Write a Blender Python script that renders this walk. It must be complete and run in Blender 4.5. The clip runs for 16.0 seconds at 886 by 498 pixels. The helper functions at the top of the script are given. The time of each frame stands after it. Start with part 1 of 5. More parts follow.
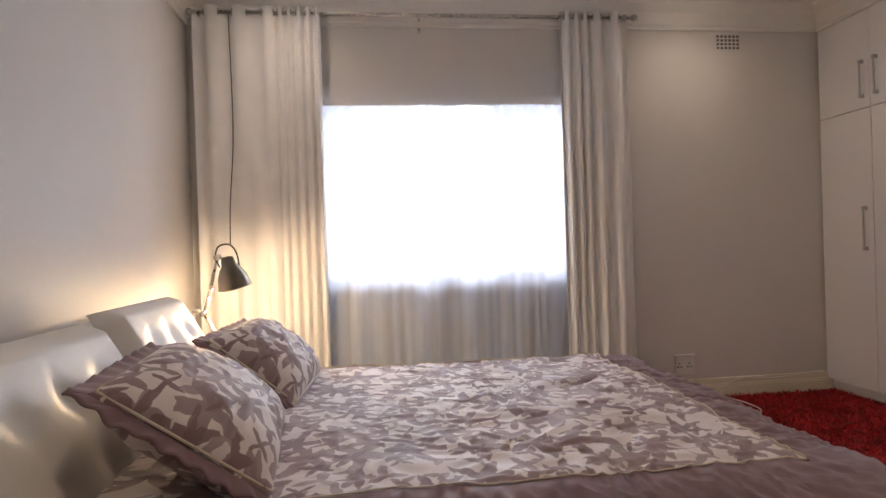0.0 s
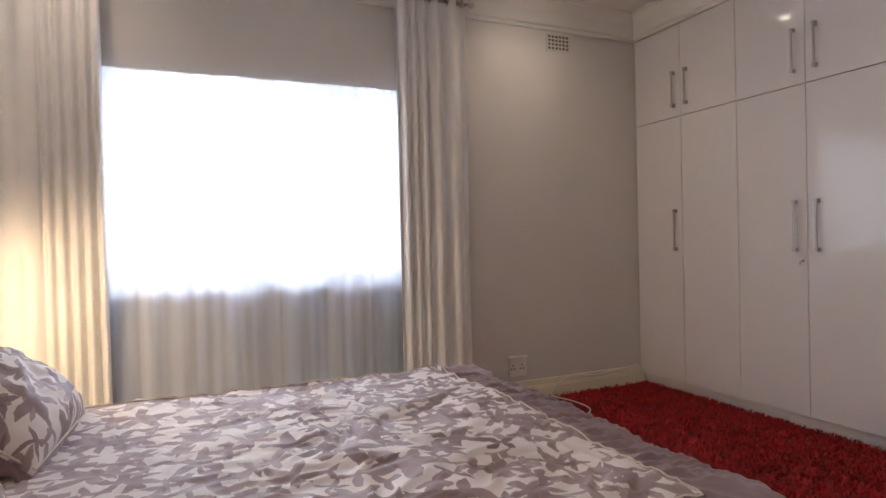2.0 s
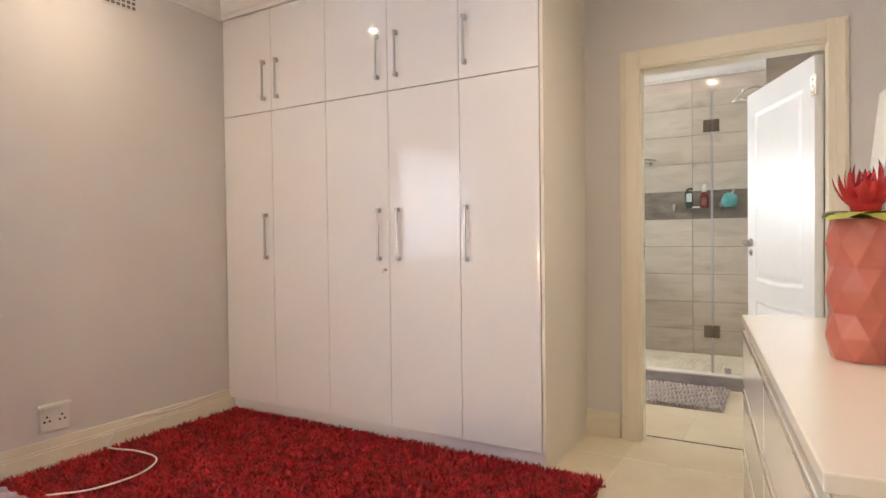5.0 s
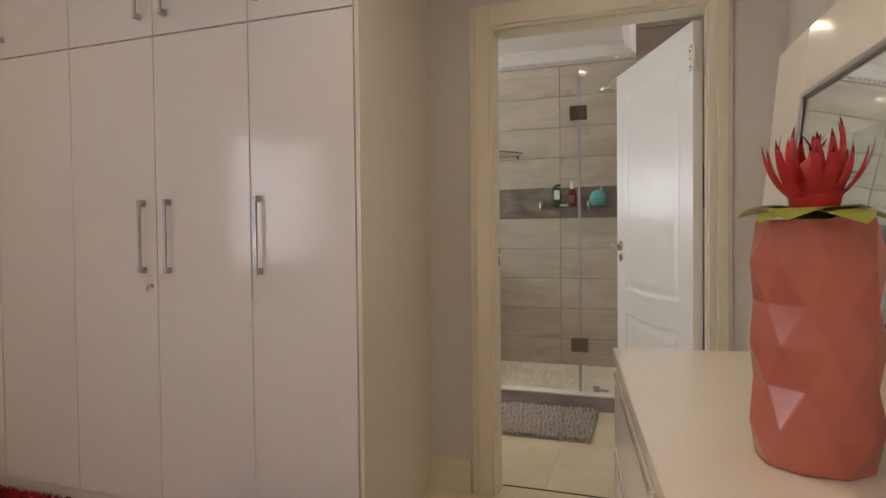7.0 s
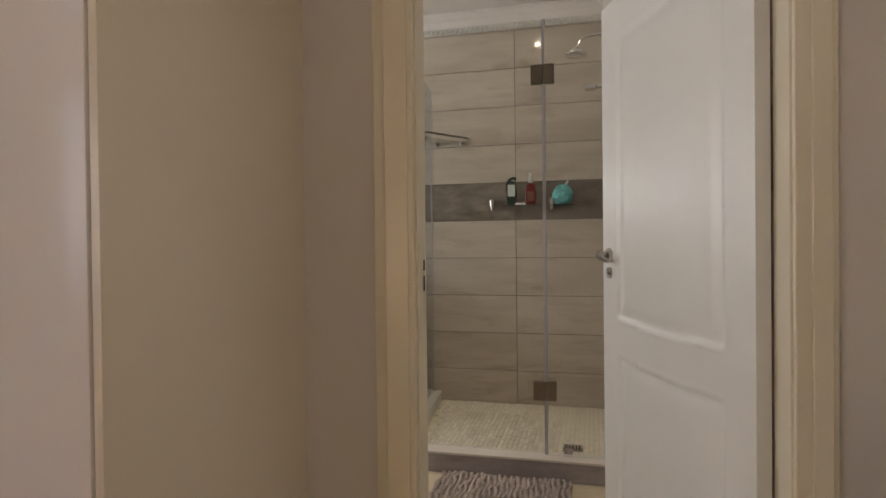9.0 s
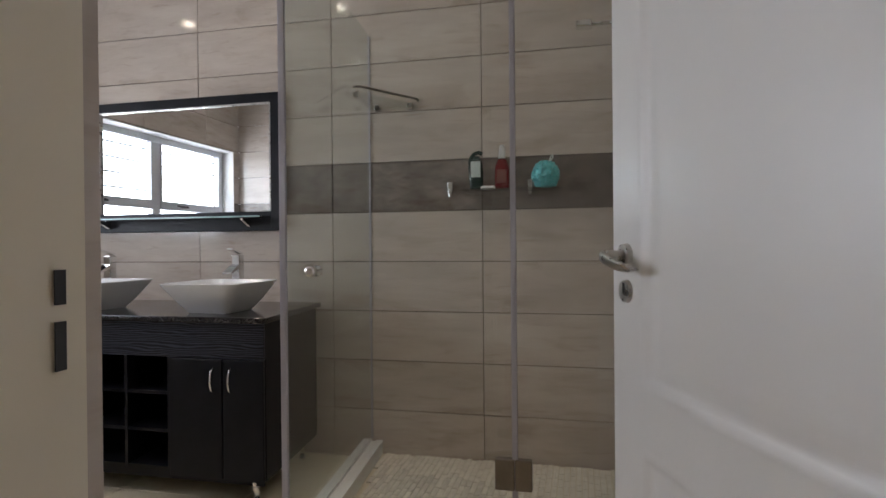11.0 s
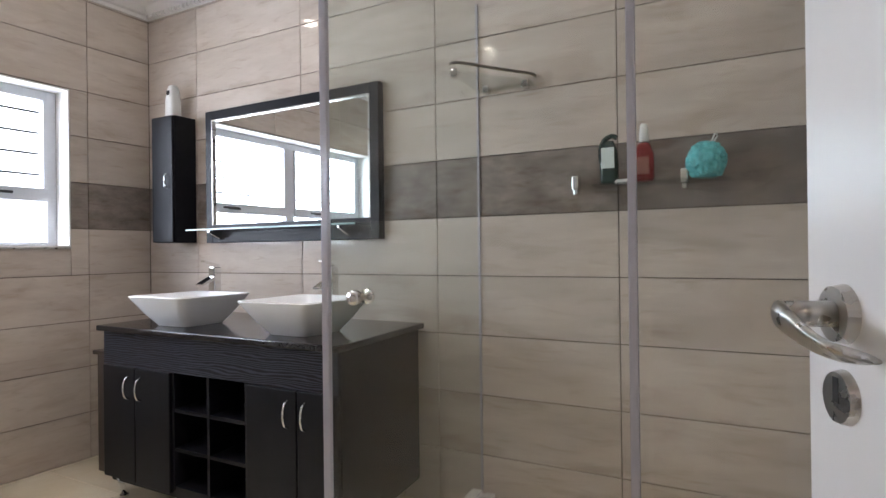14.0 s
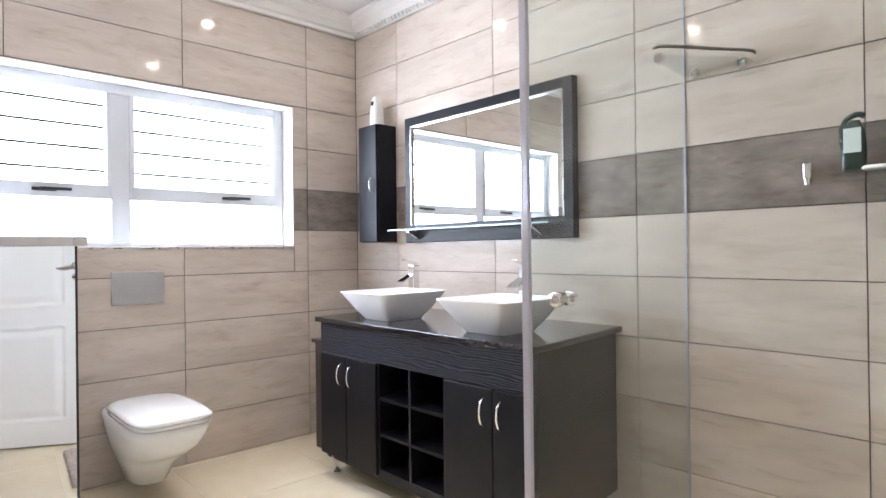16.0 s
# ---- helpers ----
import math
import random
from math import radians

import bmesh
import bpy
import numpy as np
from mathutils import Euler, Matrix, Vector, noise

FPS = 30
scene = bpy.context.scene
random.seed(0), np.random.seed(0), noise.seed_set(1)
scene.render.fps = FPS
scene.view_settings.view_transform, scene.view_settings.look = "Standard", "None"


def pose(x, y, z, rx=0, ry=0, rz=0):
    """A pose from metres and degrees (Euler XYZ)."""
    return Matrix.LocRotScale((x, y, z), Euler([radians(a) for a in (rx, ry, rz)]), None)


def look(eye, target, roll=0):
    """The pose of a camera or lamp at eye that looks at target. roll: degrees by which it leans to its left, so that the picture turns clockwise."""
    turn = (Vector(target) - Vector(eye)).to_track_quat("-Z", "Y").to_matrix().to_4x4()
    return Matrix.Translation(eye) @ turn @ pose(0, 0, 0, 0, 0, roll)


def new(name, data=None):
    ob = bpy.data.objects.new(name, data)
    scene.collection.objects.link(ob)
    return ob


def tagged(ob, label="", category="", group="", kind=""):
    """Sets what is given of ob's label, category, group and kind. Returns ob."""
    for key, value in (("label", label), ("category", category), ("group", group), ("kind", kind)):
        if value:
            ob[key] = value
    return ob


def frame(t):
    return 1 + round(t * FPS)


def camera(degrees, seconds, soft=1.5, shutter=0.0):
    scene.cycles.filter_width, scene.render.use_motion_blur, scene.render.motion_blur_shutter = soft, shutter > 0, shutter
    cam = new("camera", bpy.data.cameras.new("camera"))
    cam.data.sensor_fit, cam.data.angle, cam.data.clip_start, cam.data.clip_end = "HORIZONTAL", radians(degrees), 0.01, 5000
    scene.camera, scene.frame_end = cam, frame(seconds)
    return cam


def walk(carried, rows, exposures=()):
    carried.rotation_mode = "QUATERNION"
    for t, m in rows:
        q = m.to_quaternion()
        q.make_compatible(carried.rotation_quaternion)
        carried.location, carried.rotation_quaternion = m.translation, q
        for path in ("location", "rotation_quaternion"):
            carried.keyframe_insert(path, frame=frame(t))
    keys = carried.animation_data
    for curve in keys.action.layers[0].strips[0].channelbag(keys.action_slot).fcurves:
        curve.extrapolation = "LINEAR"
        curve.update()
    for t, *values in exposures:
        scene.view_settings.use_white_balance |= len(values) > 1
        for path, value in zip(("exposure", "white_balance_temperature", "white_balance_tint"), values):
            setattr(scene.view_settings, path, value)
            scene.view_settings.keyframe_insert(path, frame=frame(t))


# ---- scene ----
cam = camera(74.0, 16.0)
PATH = [
    (0, (0.317, 0.565, 1.092), (0.546, 2.551, 1.0845), -1.8),
    (0.5, (0.315, 0.688, 1.092), (0.626, 2.664, 1.084), -1.8),
    (1, (0.274, 0.791, 1.092), (0.749, 2.733, 1.077), -1.7),
    (1.5, (0.29, 0.864, 1.092), (0.93, 2.758, 1.0725), -1.6),
    (2, (0.362, 0.962, 1.092), (1.17, 2.791, 1.0635), -1.4),
    (2.5, (0.463, 1.013, 1.092), (1.427, 2.765, 1.0625), -1.2),
    (3, (0.547, 1.056, 1.085), (1.667, 2.713, 1.057), -1.1),
    (3.5, (0.58, 1.128, 1.088), (1.895, 2.635, 1.061), -0.8),
    (4, (0.612, 1.169, 1.089), (2.113, 2.489, 1.061), -0.7),
    (4.5, (0.69, 1.207, 1.081), (2.333, 2.347, 1.054), -0.7),
    (5, (0.852, 1.226, 1.098), (2.58, 2.232, 1.063), -0.7),
    (5.2, (0.915, 1.237, 1.102), (2.671, 2.194, 1.067), -0.7),
    (7.3, (1.785, 1.299, 1.118), (3.685, 1.921, 1.073), -0.5),
    (7.5, (1.876, 1.314, 1.113), (3.782, 1.92, 1.07), -0.4),
    (8, (2.153, 1.357, 1.121), (4.068, 1.933, 1.079), -0.4),
    (8.2, (2.259, 1.384, 1.12), (4.18, 1.939, 1.083), -0.5),
    (10.3, (3.44, 1.521, 1.078), (5.388, 1.973, 1.065), -0.4),
    (10.5, (3.544, 1.503, 1.078), (5.491, 1.961, 1.067), -0.5),
    (11, (3.764, 1.491, 1.077), (5.712, 1.944, 1.066), -0.5),
    (11.5, (3.99, 1.46, 1.084), (5.937, 1.919, 1.071), -0.3),
    (12, (4.161, 1.449, 1.072), (6.107, 1.908, 1.069), -0.5),
    (12.5, (4.264, 1.428, 1.08), (6.193, 1.957, 1.08), -0.6),
    (13, (4.282, 1.414, 1.094), (6.171, 2.072, 1.094), -0.7),
    (13.5, (4.329, 1.424, 1.107), (6.156, 2.239, 1.109), -0.7),
    (14, (4.355, 1.455, 1.109), (6.101, 2.429, 1.114), -0.7),
    (14.5, (4.359, 1.464, 1.11), (6.018, 2.581, 1.118), -0.6),
    (15, (4.356, 1.474, 1.109), (5.921, 2.719, 1.117), -0.7),
    (15.5, (4.358, 1.491, 1.111), (5.825, 2.85, 1.12), -0.7),
    (16, (4.361, 1.511, 1.113), (5.726, 2.972, 1.12), -0.7),
]
EXPOSURES = [(0, 0.0, 6450, 17), (1, -0.06, 6450, 17), (2, 0.1, 6250, 16), (2.5, 0.35, 6200, 15), (3, 0.68, 6150, 14), (3.5, 1.08, 6250, 13), (4.2, 1.32, 6400, 13), (5, 1.26, 6550, 13), (6.2, 0.75, 6800, 14), (7.5, 0.12, 7000, 15), (8.2, 0.1, 7100, 15), (10.3, -0.26, 6800, 18), (11, -0.3, 6200, 16), (12, -0.27, 5900, 16), (13, -0.03, 5900, 16), (14, 0.5, 6000, 16), (15, 1.0, 5900, 16), (16, 1.35, 5850, 16)]
walk(cam, [(t, look(eye, target, roll)) for t, eye, target, roll in PATH], EXPOSURES)

# ---- light ----
world = bpy.data.worlds.new("world")
scene.world = world
world.use_nodes = True
wn = world.node_tree.nodes
sky = wn.new("ShaderNodeTexSky")
sky.sky_type = "NISHITA"
sky.sun_disc = False
sky.sun_elevation = radians(50)
sky.sun_rotation = radians(200)
wn["Background"].inputs["Strength"].default_value = 0.10
world.node_tree.links.new(sky.outputs[0], wn["Background"].inputs["Color"])


def area_light(name, m, sx, sy, watts, color):
    d = bpy.data.lights.new(name, "AREA")
    d.shape, d.size, d.size_y, d.energy, d.color = "RECTANGLE", sx, sy, watts, color
    ob = new(name, d)
    ob.matrix_world = m
    return ob


def spot_light(name, x, y, z, watts, color, degrees=110):
    d = bpy.data.lights.new(name, "SPOT")
    d.energy, d.color, d.spot_size, d.spot_blend, d.shadow_soft_size = watts, color, radians(degrees), 1.0, 0.04
    ob = new(name, d)
    ob.location = (x, y, z)
    return ob


WARM = (1.0, 0.80, 0.58)
DAY = (0.93, 0.97, 1.0)
area_light("window_daylight", pose(0.8, 4.52, 1.42, -90, 0, 0), 1.6, 1.1, 20, DAY)
area_light("bathroom_daylight", pose(5.2, 4.96, 1.57, -90, 0, 0), 1.8, 0.84, 34, (0.86, 0.94, 1.0))
# Bedroom lights at y 1.0 and 1.6 are unseen, added to brighten the room.
BED_LIGHTS = [(0.4, 1.0), (-0.15, 3.85), (2.8, 1.6), (2.42, 3.9)]
BATH_LIGHTS = [(4.80, 3.28), (5.93, 1.84), (5.87, 2.98), (5.87, 4.09)]
for lx, ly in BED_LIGHTS:
    spot_light("downlight_beam", lx, ly, 2.655, 21 if ly < 3 else 10, WARM, 155)
for lx, ly in BATH_LIGHTS:
    spot_light("bathroom_downlight_beam", lx, ly, 2.6, 25, (1.0, 0.90, 0.80), 76)

# ---- materials ----


def mat(name, color, rough=0.5, metal=0.0, vary=0.06, scale=3.0, bump=0.0, bump_scale=60.0, random=0.0, **extra):
    m = bpy.data.materials.new(name)
    m.use_nodes = True
    nt = m.node_tree
    n, l = nt.nodes, nt.links
    p = n["Principled BSDF"]
    p.inputs["Metallic"].default_value = metal
    co = n.new("ShaderNodeTexCoord")
    no = n.new("ShaderNodeTexNoise")
    no.inputs["Scale"].default_value = scale
    no.inputs["Detail"].default_value = 6
    l.new(co.outputs["Object"], no.inputs["Vector"])
    ra = n.new("ShaderNodeValToRGB")
    c = Vector(color[:3])
    ra.color_ramp.elements[0].position, ra.color_ramp.elements[1].position = 0.3, 0.7
    ra.color_ramp.elements[0].color = (*(c * (1 - vary)), 1)
    ra.color_ramp.elements[1].color = (*[min(1, v * (1 + vary)) for v in c], 1)
    l.new(no.outputs["Fac"], ra.inputs["Fac"])
    out = ra.outputs["Color"]
    if random:
        oi = n.new("ShaderNodeObjectInfo")
        mr = n.new("ShaderNodeMapRange")
        mr.inputs["To Min"].default_value, mr.inputs["To Max"].default_value = 1 - random, 1 + random
        hs = n.new("ShaderNodeHueSaturation")
        l.new(oi.outputs["Random"], mr.inputs["Value"])
        l.new(mr.outputs["Result"], hs.inputs["Value"])
        l.new(out, hs.inputs["Color"])
        out = hs.outputs["Color"]
    l.new(out, p.inputs["Base Color"])
    rr = n.new("ShaderNodeMapRange")
    rr.inputs["To Min"].default_value, rr.inputs["To Max"].default_value = max(0, rough * 0.85), min(1, rough * 1.15)
    l.new(no.outputs["Fac"], rr.inputs["Value"])
    l.new(rr.outputs["Result"], p.inputs["Roughness"])
    if bump:
        n2 = n.new("ShaderNodeTexNoise")
        n2.inputs["Scale"].default_value = bump_scale
        n2.inputs["Detail"].default_value = 4
        l.new(co.outputs["Object"], n2.inputs["Vector"])
        b = n.new("ShaderNodeBump")
        b.inputs["Strength"].default_value = bump
        b.inputs["Distance"].default_value = 0.01
        l.new(n2.outputs["Fac"], b.inputs["Height"])
        l.new(b.outputs["Normal"], p.inputs["Normal"])
    for k, v in extra.items():
        p.inputs[k.replace("_", " ")].default_value = v
    return m


def emit(name, color, strength):
    m = bpy.data.materials.new(name)
    m.use_nodes = True
    p = m.node_tree.nodes["Principled BSDF"]
    p.inputs["Base Color"].default_value = (*color, 1)
    p.inputs["Emission Color"].default_value = (*color, 1)
    p.inputs["Emission Strength"].default_value = strength
    return m


def glass(name, tint, rough=0.0):
    """Thin clear sheet: mostly see-through, with a mirror gloss that grows at grazing angles."""
    m = bpy.data.materials.new(name)
    m.use_nodes = True
    n, l = m.node_tree.nodes, m.node_tree.links
    n.remove(n["Principled BSDF"])
    t = n.new("ShaderNodeBsdfTransparent")
    t.inputs["Color"].default_value = (*tint, 1)
    g = n.new("ShaderNodeBsdfGlossy")
    g.inputs["Roughness"].default_value = rough
    lw = n.new("ShaderNodeLayerWeight")
    lw.inputs["Blend"].default_value = 0.5
    pw = n.new("ShaderNodeMath")
    pw.operation = "POWER"
    pw.inputs[1].default_value = 5.0
    l.new(lw.outputs["Facing"], pw.inputs[0])
    f = n.new("ShaderNodeMath")
    f.operation = "MULTIPLY_ADD"
    f.inputs[1].default_value, f.inputs[2].default_value = 0.8, 0.025
    l.new(pw.outputs[0], f.inputs[0])
    mx = n.new("ShaderNodeMixShader")
    l.new(f.outputs[0], mx.inputs[0])
    l.new(t.outputs[0], mx.inputs[1])
    l.new(g.outputs[0], mx.inputs[2])
    l.new(mx.outputs[0], n["Material Output"].inputs["Surface"])
    return m


def sheer_mat():
    m = bpy.data.materials.new("sheer_voile")
    m.use_nodes = True
    n, l = m.node_tree.nodes, m.node_tree.links
    n.remove(n["Principled BSDF"])
    t = n.new("ShaderNodeBsdfTransparent")
    t.inputs["Color"].default_value = (0.97, 0.98, 1, 1)
    # Blue in these colours puts cool daylight into the white voile.
    tr = n.new("ShaderNodeBsdfTranslucent")
    tr.inputs["Color"].default_value = (0.80, 0.87, 0.99, 1)
    d = n.new("ShaderNodeBsdfDiffuse")
    d.inputs["Color"].default_value = (0.68, 0.76, 0.96, 1)
    a, b = n.new("ShaderNodeMixShader"), n.new("ShaderNodeMixShader")
    a.inputs[0].default_value = 0.4
    co = n.new("ShaderNodeTexCoord")
    w = n.new("ShaderNodeTexNoise")
    w.inputs["Scale"].default_value = 13
    w.inputs["Detail"].default_value = 0.5
    mp = n.new("ShaderNodeMapping")
    mp.inputs["Scale"].default_value = (1, 0, 0.015)
    mr = n.new("ShaderNodeMapRange")
    mr.inputs["From Min"].default_value, mr.inputs["From Max"].default_value = 0.42, 0.58
    mr.inputs["To Min"].default_value, mr.inputs["To Max"].default_value = 0.58, 0.84
    l.new(co.outputs["Object"], mp.inputs[0])
    l.new(mp.outputs[0], w.inputs["Vector"])
    l.new(w.outputs["Fac"], mr.inputs["Value"])
    l.new(mr.outputs[0], b.inputs[0])
    l.new(tr.outputs[0], a.inputs[1])
    l.new(d.outputs[0], a.inputs[2])
    l.new(t.outputs[0], b.inputs[1])
    l.new(a.outputs[0], b.inputs[2])
    l.new(b.outputs[0], n["Material Output"].inputs["Surface"])
    return m


def floral_mat(name, ground, leaf_a, leaf_b, axes=(0, 1)):
    """Cotton sateen printed with lobed leaves of two sizes."""
    m = mat(name, ground, 0.55, vary=0.05, scale=9, bump=0.12, bump_scale=18, Sheen_Weight=0.25)
    n, l = m.node_tree.nodes, m.node_tree.links
    p = n["Principled BSDF"]
    base = p.inputs["Base Color"].links[0].from_socket
    co = n.new("ShaderNodeTexCoord")
    warp = n.new("ShaderNodeTexNoise")
    warp.inputs["Scale"].default_value = 26
    warp.inputs["Detail"].default_value = 4
    l.new(co.outputs["Object"], warp.inputs["Vector"])
    ws = n.new("ShaderNodeVectorMath")
    ws.operation = "MULTIPLY_ADD"
    ws.inputs[1].default_value = (0.026, 0.026, 0)
    l.new(warp.outputs["Color"], ws.inputs[0])
    l.new(co.outputs["Object"], ws.inputs[2])

    def math_node(op, a, b=None):
        q = n.new("ShaderNodeMath")
        q.operation = op
        for i, v in enumerate((a, b)):
            if v is None:
                continue
            if isinstance(v, (int, float)):
                q.inputs[i].default_value = v
            else:
                l.new(v, q.inputs[i])
        return q.outputs[0]

    def layer(scale, lobes, size, off):
        mp = n.new("ShaderNodeMapping")
        mp.inputs["Location"].default_value = (off, off * 0.7, 0)
        mp.inputs["Scale"].default_value = (scale, scale, 0)
        l.new(ws.outputs[0], mp.inputs[0])
        v = n.new("ShaderNodeTexVoronoi")
        v.voronoi_dimensions = "2D"
        v.inputs["Scale"].default_value = 1
        v.inputs["Randomness"].default_value = 0.85
        l.new(mp.outputs[0], v.inputs["Vector"])
        d = n.new("ShaderNodeVectorMath")
        d.operation = "SUBTRACT"
        l.new(mp.outputs[0], d.inputs[0])
        l.new(v.outputs["Position"], d.inputs[1])
        s = n.new("ShaderNodeSeparateXYZ")
        l.new(d.outputs[0], s.inputs[0])
        ang = math_node("ARCTAN2", s.outputs["Y"], s.outputs["X"])
        sc = n.new("ShaderNodeSeparateColor")
        l.new(v.outputs["Color"], sc.inputs[0])
        ph = math_node("MULTIPLY", sc.outputs["Red"], 6.28)
        w = math_node("SUBTRACT", 1.0, math_node("ABSOLUTE", math_node("SINE", math_node("ADD", math_node("MULTIPLY", ang, lobes / 2), ph))))
        rad = math_node("MULTIPLY", math_node("ADD", math_node("MULTIPLY", w, 0.78), 0.24), size)
        rad = math_node("MULTIPLY", rad, math_node("ADD", math_node("MULTIPLY", sc.outputs["Green"], 0.5), 0.65))
        inside = math_node("SUBTRACT", rad, v.outputs["Distance"])
        return math_node("MINIMUM", math_node("MAXIMUM", math_node("MULTIPLY", inside, 40), 0.0), 1.0), sc.outputs["Blue"]

    out = base
    for scale, lobes, size, off, col in ((6.5, 5, 0.78, 0.0, leaf_a), (10, 3, 0.58, 3.7, leaf_b), (8.5, 4, 0.52, 8.3, leaf_a)):
        mask, tone = layer(scale, lobes, size, off)
        mx = n.new("ShaderNodeMix")
        mx.data_type = "RGBA"
        l.new(math_node("MULTIPLY", mask, math_node("ADD", math_node("MULTIPLY", tone, 0.25), 0.75)), mx.inputs[0])
        l.new(out, mx.inputs[6])
        mx.inputs[7].default_value = (*col, 1)
        out = mx.outputs[2]
    l.new(out, p.inputs["Base Color"])
    return m


def grain_mat(name, dark, light, rough, stretch=(1, 1, 12), scale=4.0, random=0.0, spec=0.5, contrast=(0.35, 0.7), coat=0.0, wave=False, blotch=0.0):
    """Streaky grain along one axis: timber or stone-look ceramic."""
    m = bpy.data.materials.new(name)
    m.use_nodes = True
    n, l = m.node_tree.nodes, m.node_tree.links
    p = n["Principled BSDF"]
    co = n.new("ShaderNodeTexCoord")
    mp = n.new("ShaderNodeMapping")
    mp.inputs["Scale"].default_value = stretch
    oi = n.new("ShaderNodeObjectInfo")
    ad = n.new("ShaderNodeVectorMath")
    ad.operation = "MULTIPLY_ADD"
    ad.inputs[1].default_value = (37, 53, 71)
    cb = n.new("ShaderNodeCombineXYZ")
    for i in range(3):
        l.new(oi.outputs["Random"], cb.inputs[i])
    l.new(cb.outputs[0], ad.inputs[0])
    l.new(co.outputs["Object"], ad.inputs[2])
    l.new(ad.outputs[0], mp.inputs[0])
    if wave:
        no = n.new("ShaderNodeTexWave")
        no.inputs["Scale"].default_value = scale
        no.inputs["Distortion"].default_value = 14
        no.inputs["Detail"].default_value = 3
        no.inputs["Detail Scale"].default_value = 0.6
        no.bands_direction = "Z"
    else:
        no = n.new("ShaderNodeTexNoise")
        no.inputs["Scale"].default_value = scale
        no.inputs["Detail"].default_value = 8
        no.inputs["Roughness"].default_value = 0.62
    l.new(mp.outputs[0], no.inputs["Vector"])
    ra = n.new("ShaderNodeValToRGB")
    ra.color_ramp.elements[0].position, ra.color_ramp.elements[1].position = contrast
    ra.color_ramp.elements[0].color, ra.color_ramp.elements[1].color = (*dark, 1), (*light, 1)
    l.new(no.outputs["Fac"], ra.inputs[0])
    hs = n.new("ShaderNodeHueSaturation")
    mr = n.new("ShaderNodeMapRange")
    mr.inputs["To Min"].default_value, mr.inputs["To Max"].default_value = 1 - random, 1 + random
    l.new(oi.outputs["Random"], mr.inputs["Value"])
    l.new(mr.outputs[0], hs.inputs["Value"])
    l.new(ra.outputs[0], hs.inputs["Color"])
    out = hs.outputs[0]
    if blotch:
        for sc, st, lo, hi, k in ((3.2, (1, 1, 3.0), 0.56, 0.74, 1.0), (16.0, (0.5, 0.5, 3.0), 0.58, 0.72, 0.7)):
            m2 = n.new("ShaderNodeMapping")
            m2.inputs["Scale"].default_value = st
            l.new(ad.outputs[0], m2.inputs[0])
            bn = n.new("ShaderNodeTexNoise")
            bn.inputs["Scale"].default_value = sc
            bn.inputs["Detail"].default_value = 5
            bn.inputs["Distortion"].default_value = 0.6
            l.new(m2.outputs[0], bn.inputs["Vector"])
            br = n.new("ShaderNodeMapRange")
            br.inputs["From Min"].default_value, br.inputs["From Max"].default_value = lo, hi
            br.inputs["To Max"].default_value = blotch * k
            l.new(bn.outputs["Fac"], br.inputs["Value"])
            mx = n.new("ShaderNodeMix")
            mx.data_type = "RGBA"
            mx.blend_type = "MULTIPLY"
            l.new(br.outputs[0], mx.inputs[0])
            l.new(out, mx.inputs[6])
            mx.inputs[7].default_value = (0.62, 0.52, 0.42, 1)
            out = mx.outputs[2]
    l.new(out, p.inputs["Base Color"])
    p.inputs["Roughness"].default_value = rough
    p.inputs["Specular IOR Level"].default_value = spec
    p.inputs["Coat Weight"].default_value = coat
    b = n.new("ShaderNodeBump")
    b.inputs["Strength"].default_value = 0.05
    b.inputs["Distance"].default_value = 0.004
    l.new(no.outputs["Fac"], b.inputs["Height"])
    l.new(b.outputs["Normal"], p.inputs["Normal"])
    return m


WALL = mat("wall_paint", (0.69, 0.655, 0.625), 0.55, vary=0.03, scale=1.5, bump=0.04, bump_scale=90)
CEIL = mat("ceiling_paint", (0.80, 0.78, 0.75), 0.7, vary=0.02, bump=0.03)
TRIM = mat("cream_gloss_paint", (0.81, 0.75, 0.61), 0.3, vary=0.03, scale=5, bump=0.02)
WARD = mat("white_gloss_board", (0.80, 0.775, 0.78), 0.07, vary=0.015, scale=2, bump=0.010, bump_scale=3, Specular_IOR_Level=0.3)
WARDSIDE = mat("cream_board", (0.76, 0.70, 0.60), 0.3, vary=0.02)
DOORM = mat("white_door_paint", (0.80, 0.80, 0.79), 0.35, vary=0.02, scale=4, bump=0.03, bump_scale=40)
STEEL = mat("brushed_steel", (0.55, 0.53, 0.50), 0.28, 1.0, vary=0.08, scale=40)
CHROME = mat("chrome", (0.8, 0.8, 0.8), 0.07, 1.0, vary=0.02)
SATIN = mat("satin_steel", (0.5, 0.5, 0.51), 0.45, 1.0, vary=0.03, scale=6)
# Darker version of STEEL for the lamp shade, glass hinges and shelf rail.
LAMPM = mat("aged_lamp_steel", (0.26, 0.23, 0.19), 0.3, 1.0, vary=0.1, scale=20)
# Dark parts, and the painted shade inside small holes and slots.
DARKMETAL_SHADE = mat("dark_metal", (0.05, 0.05, 0.05), 0.4, 0.6)
CURTAIN = mat("cream_curtain_cloth", (0.84, 0.82, 0.81), 0.85, vary=0.03, scale=8, bump=0.15, bump_scale=220, Sheen_Weight=0.2)
SHEER = sheer_mat()
FLORAL = floral_mat("floral_cotton", (0.82, 0.74, 0.72), (0.25, 0.155, 0.165), (0.33, 0.225, 0.235))
MAUVE = mat("mauve_cotton", (0.235, 0.14, 0.16), 0.6, vary=0.12, scale=14, bump=0.2, bump_scale=30, Sheen_Weight=0.3)
PIPING = mat("cream_piping", (0.72, 0.62, 0.5), 0.6)
